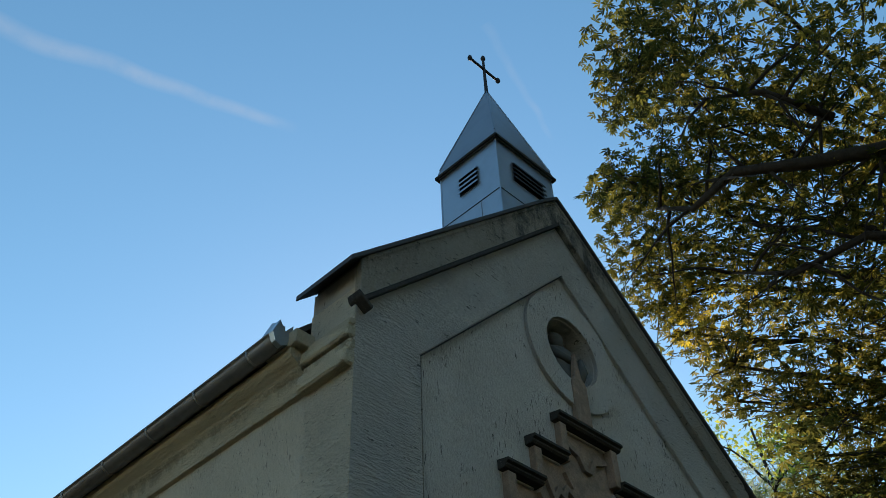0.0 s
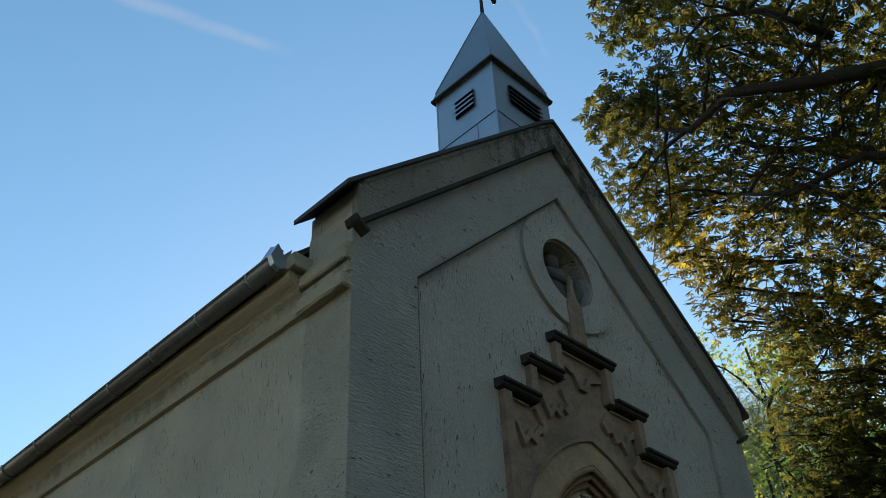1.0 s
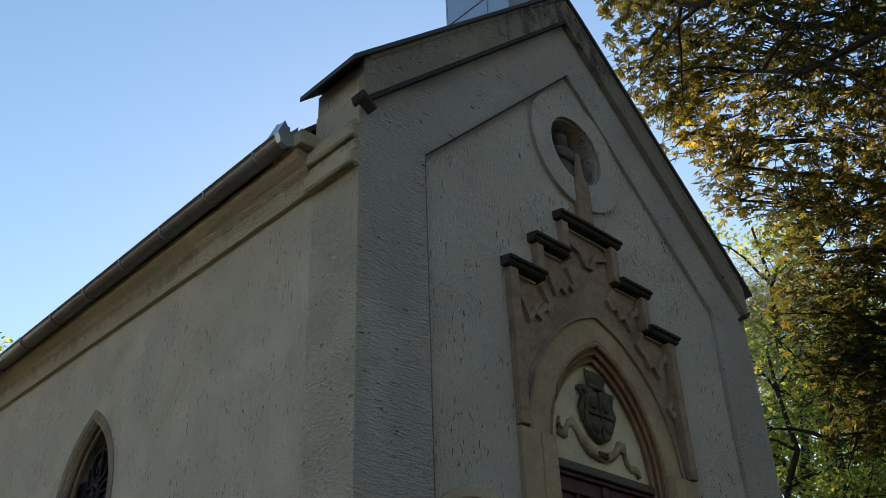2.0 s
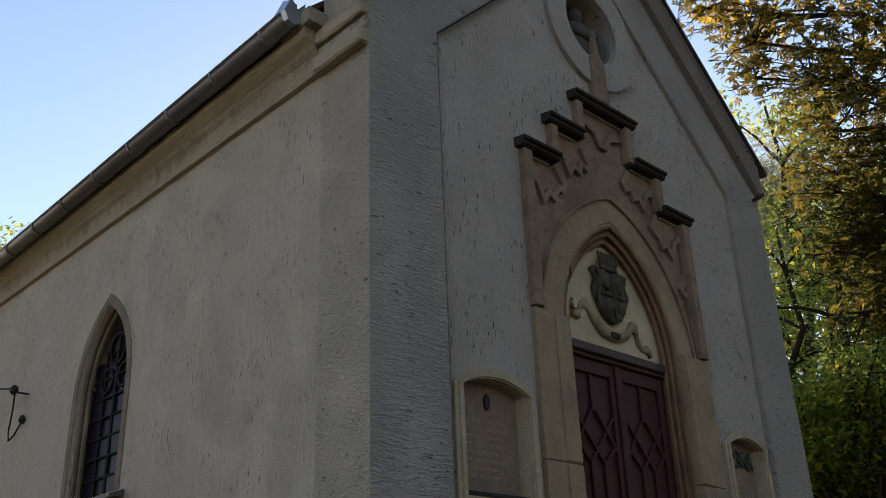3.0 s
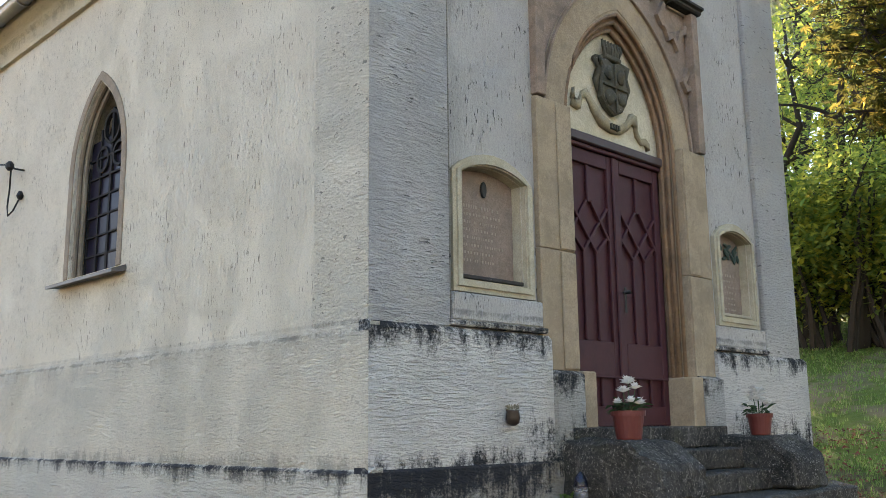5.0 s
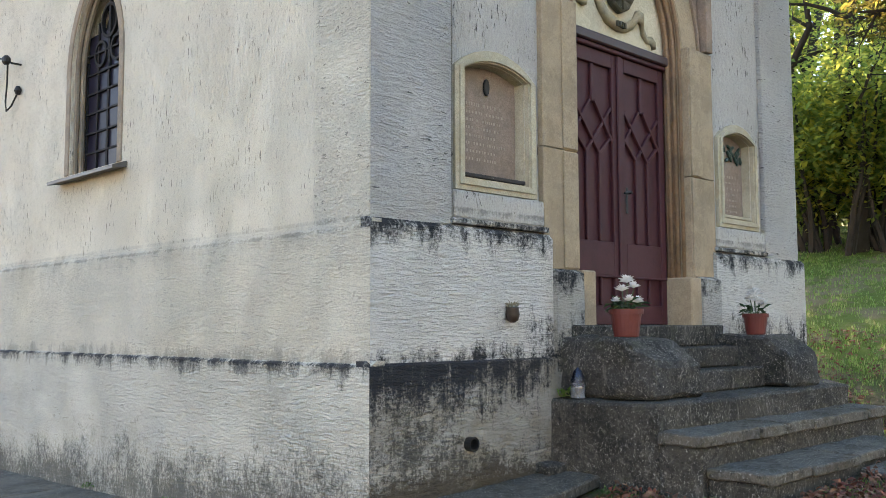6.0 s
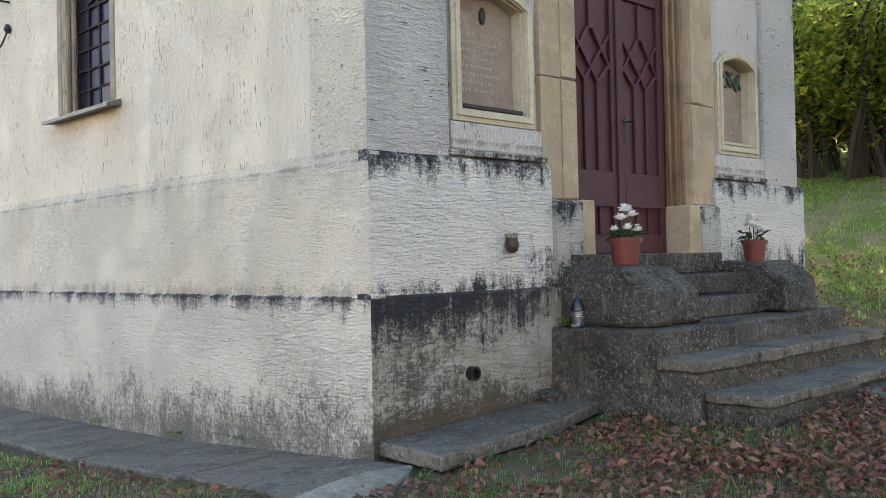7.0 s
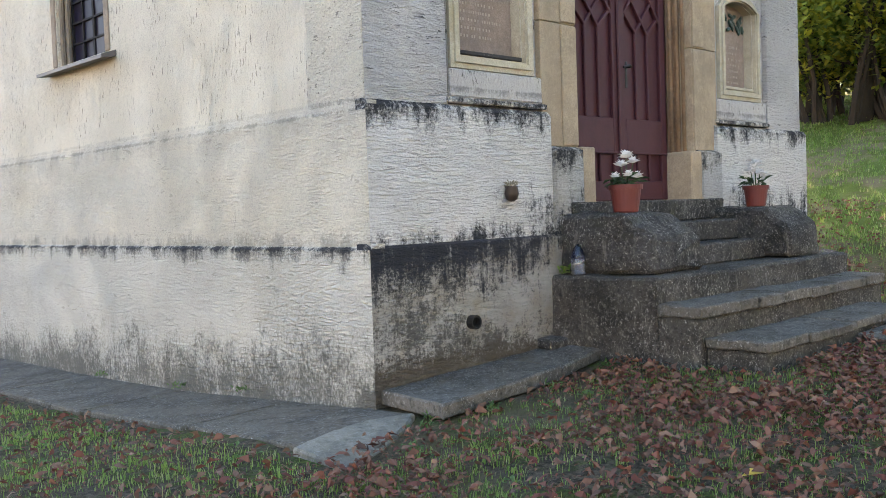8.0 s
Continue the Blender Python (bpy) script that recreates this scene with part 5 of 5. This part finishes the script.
wire = thing("wall_insulator", "black wall insulator with a slack cable", "insulator")
part("cable", tube([(-0.16, 5.80, 3.91), (-0.9, 8.2, 4.30), (-2.2, 12.5, 5.2)], 0.010, 5), M_BLACK, wire)
part("cable_loop", tube([(-0.12, 5.82, 3.89), (-0.08, 5.93, 3.70), (-0.07, 5.99, 3.50), (-0.07, 5.95, 3.39), (-0.06, 5.84, 3.43), (-0.03, 5.76, 3.56)], 0.010, 5), M_BLACK, wire)
part("insulator_body", turned([(0.02, -0.05), (0.045, -0.02), (0.045, 0.02), (0.02, 0.05)], (-0.14, 5.80, 3.90), 10), M_BLACK, wire)
part("insulator_body", turned([(0.02, -0.04), (0.04, 0), (0.02, 0.05)], (-0.03, 5.75, 3.58), 10), M_BLACK, wire)
part("hook", tube([(0.0, 5.76, 3.87), (-0.10, 5.76, 3.87), (-0.14, 5.80, 3.91)], 0.012, 5), M_BLACK, wire)

# ---- trees ----
def clump(leaf, centre, radius, count, size, rnd, flat=0.8):
    """Scatters leaves through a ball that is thicker at its rim."""
    for _ in range(count):
        v = Vector((rnd.gauss(0, 1), rnd.gauss(0, 1), rnd.gauss(0, 1))).normalized() * radius * rnd.random() ** 0.45
        v.z *= flat
        leaf(Vector(centre) + v, size * rnd.uniform(0.7, 1.25), rnd)


class Leaves:
    def __init__(self):
        self.v, self.f = [], []

    def blade(self, at, way, side, length, width):
        k = len(self.v)
        drop = Vector((0, 0, -0.12 * length))
        self.v += [at, at + way * length * 0.55 + side * width / 2, at + way * length + drop, at + way * length * 0.55 - side * width / 2]
        self.f.append((k, k + 1, k + 2, k + 3))

    def palmate(self, at, size, rnd):
        """A chestnut leaf: five leaflets that fan out from one stalk and hang a little."""
        yaw, tip = rnd.random() * 6.283, rnd.uniform(-0.9, 0.4)
        m = Matrix.Rotation(yaw, 3, "Z") @ Matrix.Rotation(-tip, 3, "Y") @ Matrix.Rotation(rnd.uniform(-0.5, 0.5), 3, "X")
        k = len(self.v)
        # the leaflets share the stalk's point, so that one leaf is one island
        self.v.append(at)
        for a, s in ((-1.2, 0.62), (-0.6, 0.9), (0, 1.0), (0.6, 0.9), (1.2, 0.62)):
            way = m @ Vector((math.cos(a), math.sin(a), 0))
            side = m @ Vector((-math.sin(a), math.cos(a), 0))
            n = len(self.v)
            drop = m @ Vector((0, 0, -0.15 * s * size))
            self.v += [at + way * size * s * 0.6 + side * size * 0.13, at + way * size * s + drop, at + way * size * s * 0.6 - side * size * 0.13]
            self.f.append((k, n, n + 1, n + 2))

    def single(self, at, size, rnd):
        yaw, tip = rnd.random() * 6.283, rnd.uniform(-0.9, 0.5)
        m = Matrix.Rotation(yaw, 3, "Z") @ Matrix.Rotation(-tip, 3, "Y") @ Matrix.Rotation(rnd.uniform(-0.6, 0.6), 3, "X")
        self.blade(at, m @ Vector((1, 0, 0)), m @ Vector((0, 1, 0)), size, size * 0.55)

    def narrow(self, at, size, rnd):
        yaw, tip = rnd.random() * 6.283, rnd.uniform(-1.3, 0.9)
        m = Matrix.Rotation(yaw, 3, "Z") @ Matrix.Rotation(-tip, 3, "Y")
        self.blade(at, m @ Vector((1, 0, 0)), m @ Vector((0, 1, 0)), size, size * 0.16)

    def made(self, name, material, parent):
        mesh = bpy.data.meshes.new(name)
        mesh.from_pydata([tuple(v) for v in self.v], [], self.f)
        mesh.materials.append(material)
        ob = new(name, mesh)
        ob.parent = parent
        return ob


def bent(a, b, rnd, sag=0.12, n=5):
    a, b = Vector(a), Vector(b)
    far = (b - a).length
    pts = []
    for k in range(n):
        t = k / (n - 1)
        p = a.lerp(b, t)
        p.z += sag * far * math.sin(math.pi * t)
        p += Vector((rnd.uniform(-1, 1), rnd.uniform(-1, 1), rnd.uniform(-1, 1))) * far * 0.04 * math.sin(math.pi * t)
        pts.append(p)
    return pts


def tree(base, height, girth, clumps, kind, material, seed, label, twigs=9, lean=(0, 0), category="tree"):
    """clumps: (x, y, z, radius, leaves, leaf size). Every clump hangs on a limb of its own, with twigs into its leaves."""
    rnd = random.Random(seed)
    t = thing("tree", label, category)
    base = Vector((base[0], base[1], ground_z(base[0], base[1]) - 0.1))
    top = base + Vector((lean[0], lean[1], height))
    line = bent(base, top, rnd, 0.0, 7)
    wood = tube(line, [girth * (1.25 if k == 0 else 1 - 0.13 * k) for k in range(7)], 10)
    part("trunk", wood, M_BARK, t, smooth=True)
    limbs, leaves = bmesh.new(), Leaves()
    for x, y, z, r, count, size in clumps:
        c = Vector((x, y, z))
        k = max(1, min(5, int(7 * (c.z - base.z - 0.35 * (c - base).xy.length) / height)))
        path = bent(line[k], c, rnd, 0.08, 6)
        tube(path, [girth * 0.30 * (1 - 0.16 * i) for i in range(6)], 6, limbs)
        for _ in range(twigs):
            v = Vector((rnd.gauss(0, 1), rnd.gauss(0, 1), rnd.gauss(0, 0.8))).normalized() * r * rnd.uniform(0.7, 1.05)
            start = path[rnd.choice((3, 4, 5))]
            tw = bent(start, c + v, rnd, 0.05, 4)
            tube(tw, [girth * 0.075, girth * 0.055, girth * 0.04, girth * 0.015], 4, limbs)
            for p in (tw[2], tw[3]):
                w = Vector((rnd.gauss(0, 1), rnd.gauss(0, 1), rnd.gauss(0, 1) - 0.4)).normalized() * r * 0.4
                tube([p, p + w * 0.5 + Vector((0, 0, 0.05)), p + w], [girth * 0.028, girth * 0.02, girth * 0.008], 3, limbs)
        clump(leaf_kind(leaves, kind), c, r, count, size, rnd)
    tagged(part("branchwork", limbs, M_BARK, t, clean=False), kind="stuff")
    leaves.made("crown", material, t)
    return t


def leaf_kind(leaves, kind):
    return {"palmate": leaves.palmate, "single": leaves.single, "narrow": leaves.narrow}[kind]


EYE = Vector((-3.6, -4.35, 1.1))


def along(azimuth, climb, far):
    """A place seen from the meadow path: degrees from +y towards +x, degrees up, metres."""
    a, e = radians(azimuth), radians(climb)
    return EYE + far * Vector((math.sin(a) * math.cos(e), math.cos(a) * math.cos(e), math.sin(e)))


# the big chestnut: azimuth, climb, distance, radius, leaves
CROWN = [(68, 53, 16.5, 1.2, 420), (72, 47, 16, 1.5, 640), (80, 46, 16, 1.6, 640), (64, 45, 17, 1.0, 340), (70, 42, 17, 1.6, 700), (78, 40, 16, 1.6, 700),
         (65, 39.5, 18, 1.1, 360), (69, 36.5, 17.5, 1.5, 620), (75, 35, 16.5, 1.6, 660), (81, 33, 16, 1.6, 600), (73, 31, 16, 1.1, 360), (78, 29, 16, 1.2, 420),
         (67, 33.5, 17, 0.8, 190), (70, 30, 16.5, 0.8, 190), (86, 40, 16, 2.0, 600), (88, 52, 15, 2.0, 600), (76, 56, 16, 1.8, 560)]
FRINGE = [(61.8, 45, 18, 0.7, 150), (62.3, 41.5, 18, 0.8, 190), (63.2, 38.3, 18, 0.75, 170), (64.3, 36, 17.5, 0.6, 110), (65.5, 50.5, 17, 0.8, 190), (66.5, 31.5, 17, 0.5, 80)]
HANGING = [(75, 27, 16, 0.9, 220), (84, 27, 16, 1.4, 380), (72.5, 25, 16, 0.9, 330), (73.5, 21.5, 16, 1.0, 380), (75.5, 19, 16, 1.1, 400), (72.8, 17.5, 16, 0.8, 260),
           (70.5, 27.5, 15, 0.9, 230), (69.3, 24.5, 15, 0.8, 170), (70.5, 21.5, 15, 0.9, 210), (71.5, 18.5, 15, 0.9, 180), (74.5, 23.5, 15, 1.2, 280),
           (78, 21, 15, 1.3, 300), (78, 25, 15, 1.3, 300), (69.2, 20.8, 15.5, 0.6, 90), (70, 17.2, 15.5, 0.6, 80)]
clumps = []
for az, cl, far, r, count in CROWN + FRINGE + HANGING:
    p = along(az, cl, far)
    clumps.append((p.x, p.y, p.z, r, int(count * (1.15 if cl > 43.5 else 0.95)), 0.165))
chestnut = tree((13.2, -3.6), 13.5, 0.34, clumps, "palmate", M_CHESTNUT, 5, "large horse chestnut with yellowing autumn leaves", 10, (-0.8, 0.6))



def bough(tree_thing, stops, girth, seed):
    """A bare limb that crosses the crown, with side twigs."""
    rnd = random.Random(seed)
    path = [along(*p) for p in stops]
    bm = tube(path, [girth * (1 - 0.8 * k / (len(path) - 1)) for k in range(len(path))], 8)
    for k in range(1, len(path)):
        for _ in range(4):
            start = path[k - 1].lerp(path[k], rnd.random())
            v = Vector((rnd.uniform(-0.5, 0.5), rnd.uniform(-1, 1), rnd.uniform(-0.9, 0.7))).normalized() * rnd.uniform(0.8, 1.9)
            tw = bent(start, start + v, rnd, 0.08, 5)
            tube(tw, [0.035, 0.028, 0.02, 0.013, 0.006], 5, bm)
            for p in tw[2:]:
                tube([p, p + Vector((rnd.uniform(-0.4, 0.4), rnd.uniform(-0.4, 0.4), rnd.uniform(-0.5, 0.1)))], [0.012, 0.004], 4, bm)
    part("bough", bm, M_BARK, tree_thing, "dark bare limb across the crown", smooth=True, clean=False)


bough(chestnut, ((88, 39.5, 15.6), (82, 42.2, 15.0), (77, 43.2, 14.7), (71.5, 44.3, 14.8), (67.5, 43.0, 15.4), (64.8, 43.6, 16.0)), 0.15, 3)
bough(chestnut, ((84, 36, 15.2), (78.5, 38.2, 14.8), (73, 37.6, 15.0), (68.5, 38.8, 15.8)), 0.09, 4)
bough(chestnut, ((80, 45, 15.0), (76, 48.0, 14.8), (71, 49.0, 15.2)), 0.08, 6)

# woodland edge up the hill
rnd = random.Random(12)
WOOD = [(66.0, 20, 0.13), (68.5, 19, 0.16), (70.5, 21, 0.12), (63.8, 23, 0.14), (72.5, 22, 0.15), (61.5, 27, 0.16), (66.8, 27, 0.18), (75, 20, 0.15), (69.5, 30, 0.2), (58.5, 33, 0.2), (64.5, 34, 0.2), (60, 38, 0.2), (62.5, 37, 0.2), (66, 38, 0.22), (68.3, 36, 0.2), (71, 37, 0.2), (73.5, 35, 0.2)]
for k, (az, far, girth) in enumerate(WOOD):
    foot = along(az, 0, far)
    gz = ground_z(foot.x, foot.y)
    high = rnd.uniform(6.0, 8.0) if far < 26 else rnd.uniform(11, 13)
    some = []
    for i in range(10):
        z = gz + high * (0.16 + 0.86 * (i + rnd.random()) / 10)
        spread = 1.9 * (1.1 - 0.6 * abs(i / 10 - 0.45))
        a = rnd.random() * 6.28
        some.append((foot.x + spread * math.cos(a), foot.y + spread * math.sin(a), z, rnd.uniform(0.9, 1.4) * (1 if far < 35 else 1.5), 400 if far < 26 else 330, 0.115 if far < 26 else (0.2 if far < 35 else 0.3)))
    tree((foot.x, foot.y), high, girth, some, "single", M_WOODLEAF, 30 + k, "young woodland tree with green and yellow leaves", 6)
# unseen trees added beside and behind the path and chapel, to block sky light and dapple the hill
for k, (x, y, high) in enumerate(((13, 8, 8), (16, 10, 9), (19.5, 9.5, 9), (11, 11.5, 8), (21, 13, 9), (22, -5, 9), (17, -9, 9), (13, -13, 13), (8, -15, 13), (3, -16.5, 14), (-2, -17, 13), (-7, -17.5, 14), (-12, -17, 15), (6, -18, 16), (11, -19, 16), (16, -15, 15), (0, -20, 17), (-5, -21, 17), (-10, -21, 17), (-16, -14, 15), (-19, -9, 15), (-20, -4, 15), (-21, 1, 15), (-21, 6, 15), (-20, 11, 14))):
    gz = ground_z(x, y)
    some = []
    for i in range(11):
        z = gz + high * (0.14 + 0.86 * (i + rnd.random()) / 11)
        a, spread = rnd.random() * 6.28, (2.4 if y < -8 or x < -15 else 0.9) * (1.15 - 0.7 * abs(i / 11 - 0.4))
        some.append((x + spread * math.cos(a), y + spread * math.sin(a), min(z, gz + high - 0.8), rnd.uniform(1.4, 2.0) * (1 if y < -8 or x < -15 else 0.62), 170, 0.42 if y < -8 or x < -15 else 0.26))
    tree((x, y), high, 0.2, some, "single", M_WOODLEAF, 130 + k, "broad unseen woodland tree with green and yellow leaves, added for its shade", 4)
# bushes and bare stems under the trees
for k, (az, far) in enumerate(((65.0, 20.5), (66.3, 19.2), (67.4, 18.8), (68.4, 20.0), (69.3, 19.5), (70.5, 19.0), (71.8, 19), (63.4, 22), (61.8, 24), (60.2, 25), (64.4, 24), (67.0, 23), (69.8, 23), (66, 27), (70.5, 27))):
    foot = along(az, 0, far)
    gz = ground_z(foot.x, foot.y)
    t = thing("bush", "dense green bush with bare stems at the wood's edge", "bush")
    for i in range(7):
        a = rnd.random() * 6.28
        bm = tube(bent((foot.x + 0.3 * math.cos(a), foot.y + 0.3 * math.sin(a), gz - 0.1), (foot.x + 1.0 * math.cos(a), foot.y + 1.0 * math.sin(a), gz + rnd.uniform(1.5, 3.2)), rnd, 0.02), [0.06, 0.05, 0.04, 0.03, 0.015], 5)
        part("stem", bm, M_BARK, t, clean=False)
    lv = Leaves()
    for i in range(11):
        a, d = rnd.random() * 6.28, rnd.uniform(0.3, 1.2)
        clump(lv.single, (foot.x + d * math.cos(a), foot.y + d * math.sin(a), gz + rnd.uniform(0.5 if k > 6 else 1.0, 3.2)), 0.85, 260, 0.15, rnd)
    lv.made("foliage", M_WOODLEAF, t)
# pale thin-leaved tree far behind, and one beyond the far end of the chapel
some = []
for k in range(16):
    p = along(rnd.uniform(64.5, 72), rnd.uniform(21, 27.5), 31)
    some.append((p.x, p.y, p.z, 1.5, 420, 0.30))
foot = along(68, 0, 31)
tree((foot.x, foot.y), 13, 0.22, some, "narrow", M_WILLOW, 77, "tall pale tree with thin narrow leaves", 12)
some = []
for k in range(10):
    p = along(rnd.uniform(13, 20), rnd.uniform(16, 23), 38)
    some.append((p.x, p.y, p.z, 1.6, 260, 0.26))
foot = along(17, 0, 38)
tree((foot.x, foot.y), 13, 0.24, some, "single", M_WOODLEAF, 78, "far autumn tree beyond the chapel", 12)

# ---- sky: vapour trails ----
def trail(a, b, width, seed, force):
    n = Nodes("vapour trail", 1.0)
    fade = n.step(n.noise(0.012, 4, 0.6), 0.15, 0.6, 0.25, 1.0)
    see = n.tree.nodes.new("ShaderNodeBsdfTransparent")
    # emission stands in for sunlight on the vapour
    glow = n.tree.nodes.new("ShaderNodeEmission")
    glow.inputs[0].default_value, glow.inputs[1].default_value = (0.9, 0.95, 1.0, 1), 0.55
    attr = n.tree.nodes.new("ShaderNodeAttribute")
    attr.attribute_name = "soft"
    mix = n.tree.nodes.new("ShaderNodeMixShader")
    n.put(mix.inputs[0], n.maths("MULTIPLY", n.maths("MULTIPLY", attr.outputs["Fac"], fade), force))
    n.tree.links.new(see.outputs[0], mix.inputs[1])
    n.tree.links.new(glow.outputs[0], mix.inputs[2])
    n.tree.links.new(mix.outputs[0], n.tree.nodes["Material Output"].inputs[0])
    a, b = Vector(a), Vector(b)
    side = (b - a).cross(a).normalized() * width
    bm = bmesh.new()
    soft = bm.verts.layers.float.new("soft")
    rows = []
    for k in range(25):
        t = k / 24
        p = a.lerp(b, t) + side * 0.5 * noise.noise((t * 6, seed, 0))
        row = []
        for s in range(-3, 4):
            v = bm.verts.new(p + side * s / 3 * (1.1 - 0.5 * t))
            v[soft] = (1 - (s / 3) ** 2) ** 1.5 * min(1, 8 * (1 - t), 6 * t + 0.4) * (0.7 + 0.5 * noise.noise((t * 9, seed, 4)))
            row.append(v)
        rows.append(row)
    for r0, r1 in zip(rows, rows[1:]):
        for s in range(6):
            bm.faces.new((r0[s], r0[s + 1], r1[s + 1], r1[s]))
    ob = part("vapour_trail", bm, n.mat, clean=False)
    ob.visible_shadow = False
    return tagged(ob, "thin white vapour trail across the blue sky", "vapour trail", kind="structure")


trail((60, 1290, 1546), (702, 1069, 1534), 24, 1, 0.32)
trail((865, 672, 1665), (1095, 705, 1500), 13, 5, 0.11)

# ---- fallen leaves and grass ----
def scatter_leaves():
    rnd = random.Random(21)
    verts, faces = [], []
    made = 0
    while made < 46000:
        x, y = rnd.uniform(-6, 8), rnd.uniform(-7, 5)
        thick = max(0.12, noise.noise((x * 1.6, y * 1.6, 9)) * 0.7 + 0.42)
        near = math.exp(-((x - 2.2) ** 2 / 6.5 + (y + 2.1) ** 2 / 2.2)) * 1.0 + 0.2 + 0.25 * math.exp(-((x + 0.5) ** 2 / 5 + (y + 2.2) ** 2 / 3))
        if rnd.random() > near * thick or (x > -0.95 and y > -0.66 and x < 4.8) or (1.65 < x < 4.8 and y > -1.72):
            continue
        z = ground_z(x, y) + 0.012
        s, yaw = 0.014 + 0.062 * rnd.random() ** 1.7, rnd.random() * 6.28
        m = Matrix.Translation((x, y, z + rnd.random() * 0.02)) @ Matrix.Rotation(yaw, 4, "Z") @ Matrix.Rotation(rnd.uniform(-0.9, 0.9), 4, "X") @ Matrix.Rotation(rnd.uniform(-0.7, 0.7), 4, "Y")
        curl = rnd.uniform(0.5, 2.2)
        k = len(verts)
        for u, v in ((-0.5, 0), (-0.15, 0.2 * rnd.uniform(0.6, 1.2)), (0.25, 0.2 * rnd.uniform(0.5, 1.2)), (0.55, 0), (0.25, -0.2 * rnd.uniform(0.5, 1.2)), (-0.15, -0.2 * rnd.uniform(0.6, 1.2))):
            verts.append(tuple(m @ Vector((u * s, v * s, curl * s * (abs(v) * 2 + u * u)))))
        faces += [(k, k + 1, k + 4 + 1), (k + 1, k + 2, k + 4, k + 5), (k + 2, k + 3, k + 4)]
        made += 1
    mesh = bpy.data.meshes.new("fallen_leaves")
    mesh.from_pydata(verts, [], faces)
    mesh.materials.append(M_FALLEN)
    tagged(new("fallen_leaves", mesh), "curled red-brown leaves strewn over the grass", "leaves", kind="stuff")


scatter_leaves()
bm = bmesh.new()
leaf_fan(bm, (-0.02, -2.50, ground_z(-0.02, -2.50) + 0.055), 0.12, 0.065, 2.6, 0.08, 0.2)
tagged(part("yellow_leaf", bm, M_YELLOW, clean=False), "single yellow leaf lying on the grass", "leaf")


def grass(count, seed, place, tall, wide, name="grass"):
    rnd = random.Random(seed)
    verts, faces = [], []
    while len(faces) < count:
        x, y = place(rnd)
        if -0.95 < x < 4.8 and y > -0.68 and x < W + 0.1 and y < DEPTH or (1.66 < x < 4.76 and y > -1.72) or (x > -1.0 and x < 0 and -0.95 < y):
            continue
        n1 = noise.noise((x * 1.1, y * 1.1, 2))
        if n1 < rnd.uniform(-0.6, 0.2) + 0.05 * math.exp(-((x - 2.2) ** 2 / 5 + (y + 2.2) ** 2 / 1.6)):
            continue
        gz = ground_z(x, y)
        for _ in range(rnd.randint(3, 6)):
            px, py = x + rnd.gauss(0, 0.02), y + rnd.gauss(0, 0.02)
            a, h = rnd.random() * 6.28, tall * rnd.uniform(0.4, 1.3)
            lean = h * rnd.uniform(0.15, 0.9)
            w = wide * rnd.uniform(0.6, 1.3)
            k = len(verts)
            dx, dy = math.cos(a), math.sin(a)
            verts += [(px - dy * w, py + dx * w, gz - 0.01), (px + dy * w, py - dx * w, gz - 0.01), (px + dx * lean * 0.4 + dy * w * 0.7, py + dy * lean * 0.4 - dx * w * 0.7, gz + h * 0.65), (px + dx * lean, py + dy * lean, gz + h), (px + dx * lean * 0.4 - dy * w * 0.7, py + dy * lean * 0.4 + dx * w * 0.7, gz + h * 0.65)]
            faces += [(k, k + 1, k + 2, k + 4), (k + 4, k + 2, k + 3)]
    mesh = bpy.data.meshes.new(name)
    mesh.from_pydata(verts, [], faces)
    mesh.materials.append(M_GRASS)
    tagged(new(name, mesh), "short uneven meadow grass", "grass", kind="stuff")


def low_weeds():
    """Clover and plantain: rosettes of small broad leaves close to the soil."""
    rnd = random.Random(31)
    bm = bmesh.new()
    for _ in range(1100):
        x, y = rnd.uniform(-3.5, 4.5), rnd.uniform(-3.8, 2.5)
        if (x > -1.0 and y > -0.95) or (x > 1.6 and y > -1.75) or noise.noise((x * 0.9, y * 0.9, 5)) < rnd.uniform(-0.35, 0.3):
            continue
        z, size = ground_z(x, y) + 0.012, rnd.uniform(0.018, 0.042)
        for k in range(rnd.randint(4, 9)):
            leaf_fan(bm, (x + rnd.gauss(0, 0.018), y + rnd.gauss(0, 0.018), z + rnd.uniform(0, 0.015)), size, size * 0.6, rnd.random() * 6.28, rnd.uniform(0.05, 0.8))
    tagged(part("low_weeds", bm, M_WEED, clean=False), "small broad-leaved weeds between the grass", "weeds", kind="stuff")


low_weeds()
grass(80000, 3, lambda r: (r.uniform(-3.2, 2.5), r.uniform(-4.0, 6.5)), 0.036, 0.0026)
grass(40000, 6, lambda r: (r.uniform(-9.0, 8.0), r.uniform(-9.5, 8.0)), 0.045, 0.0035)
grass(55000, 4, lambda r: (r.uniform(1.0, 7.0), r.uniform(-4.5, 0.5)), 0.036, 0.0026)
grass(110000, 5, lambda r: (r.uniform(5.5, 20), r.uniform(-3.0, 7)), 0.05, 0.005)
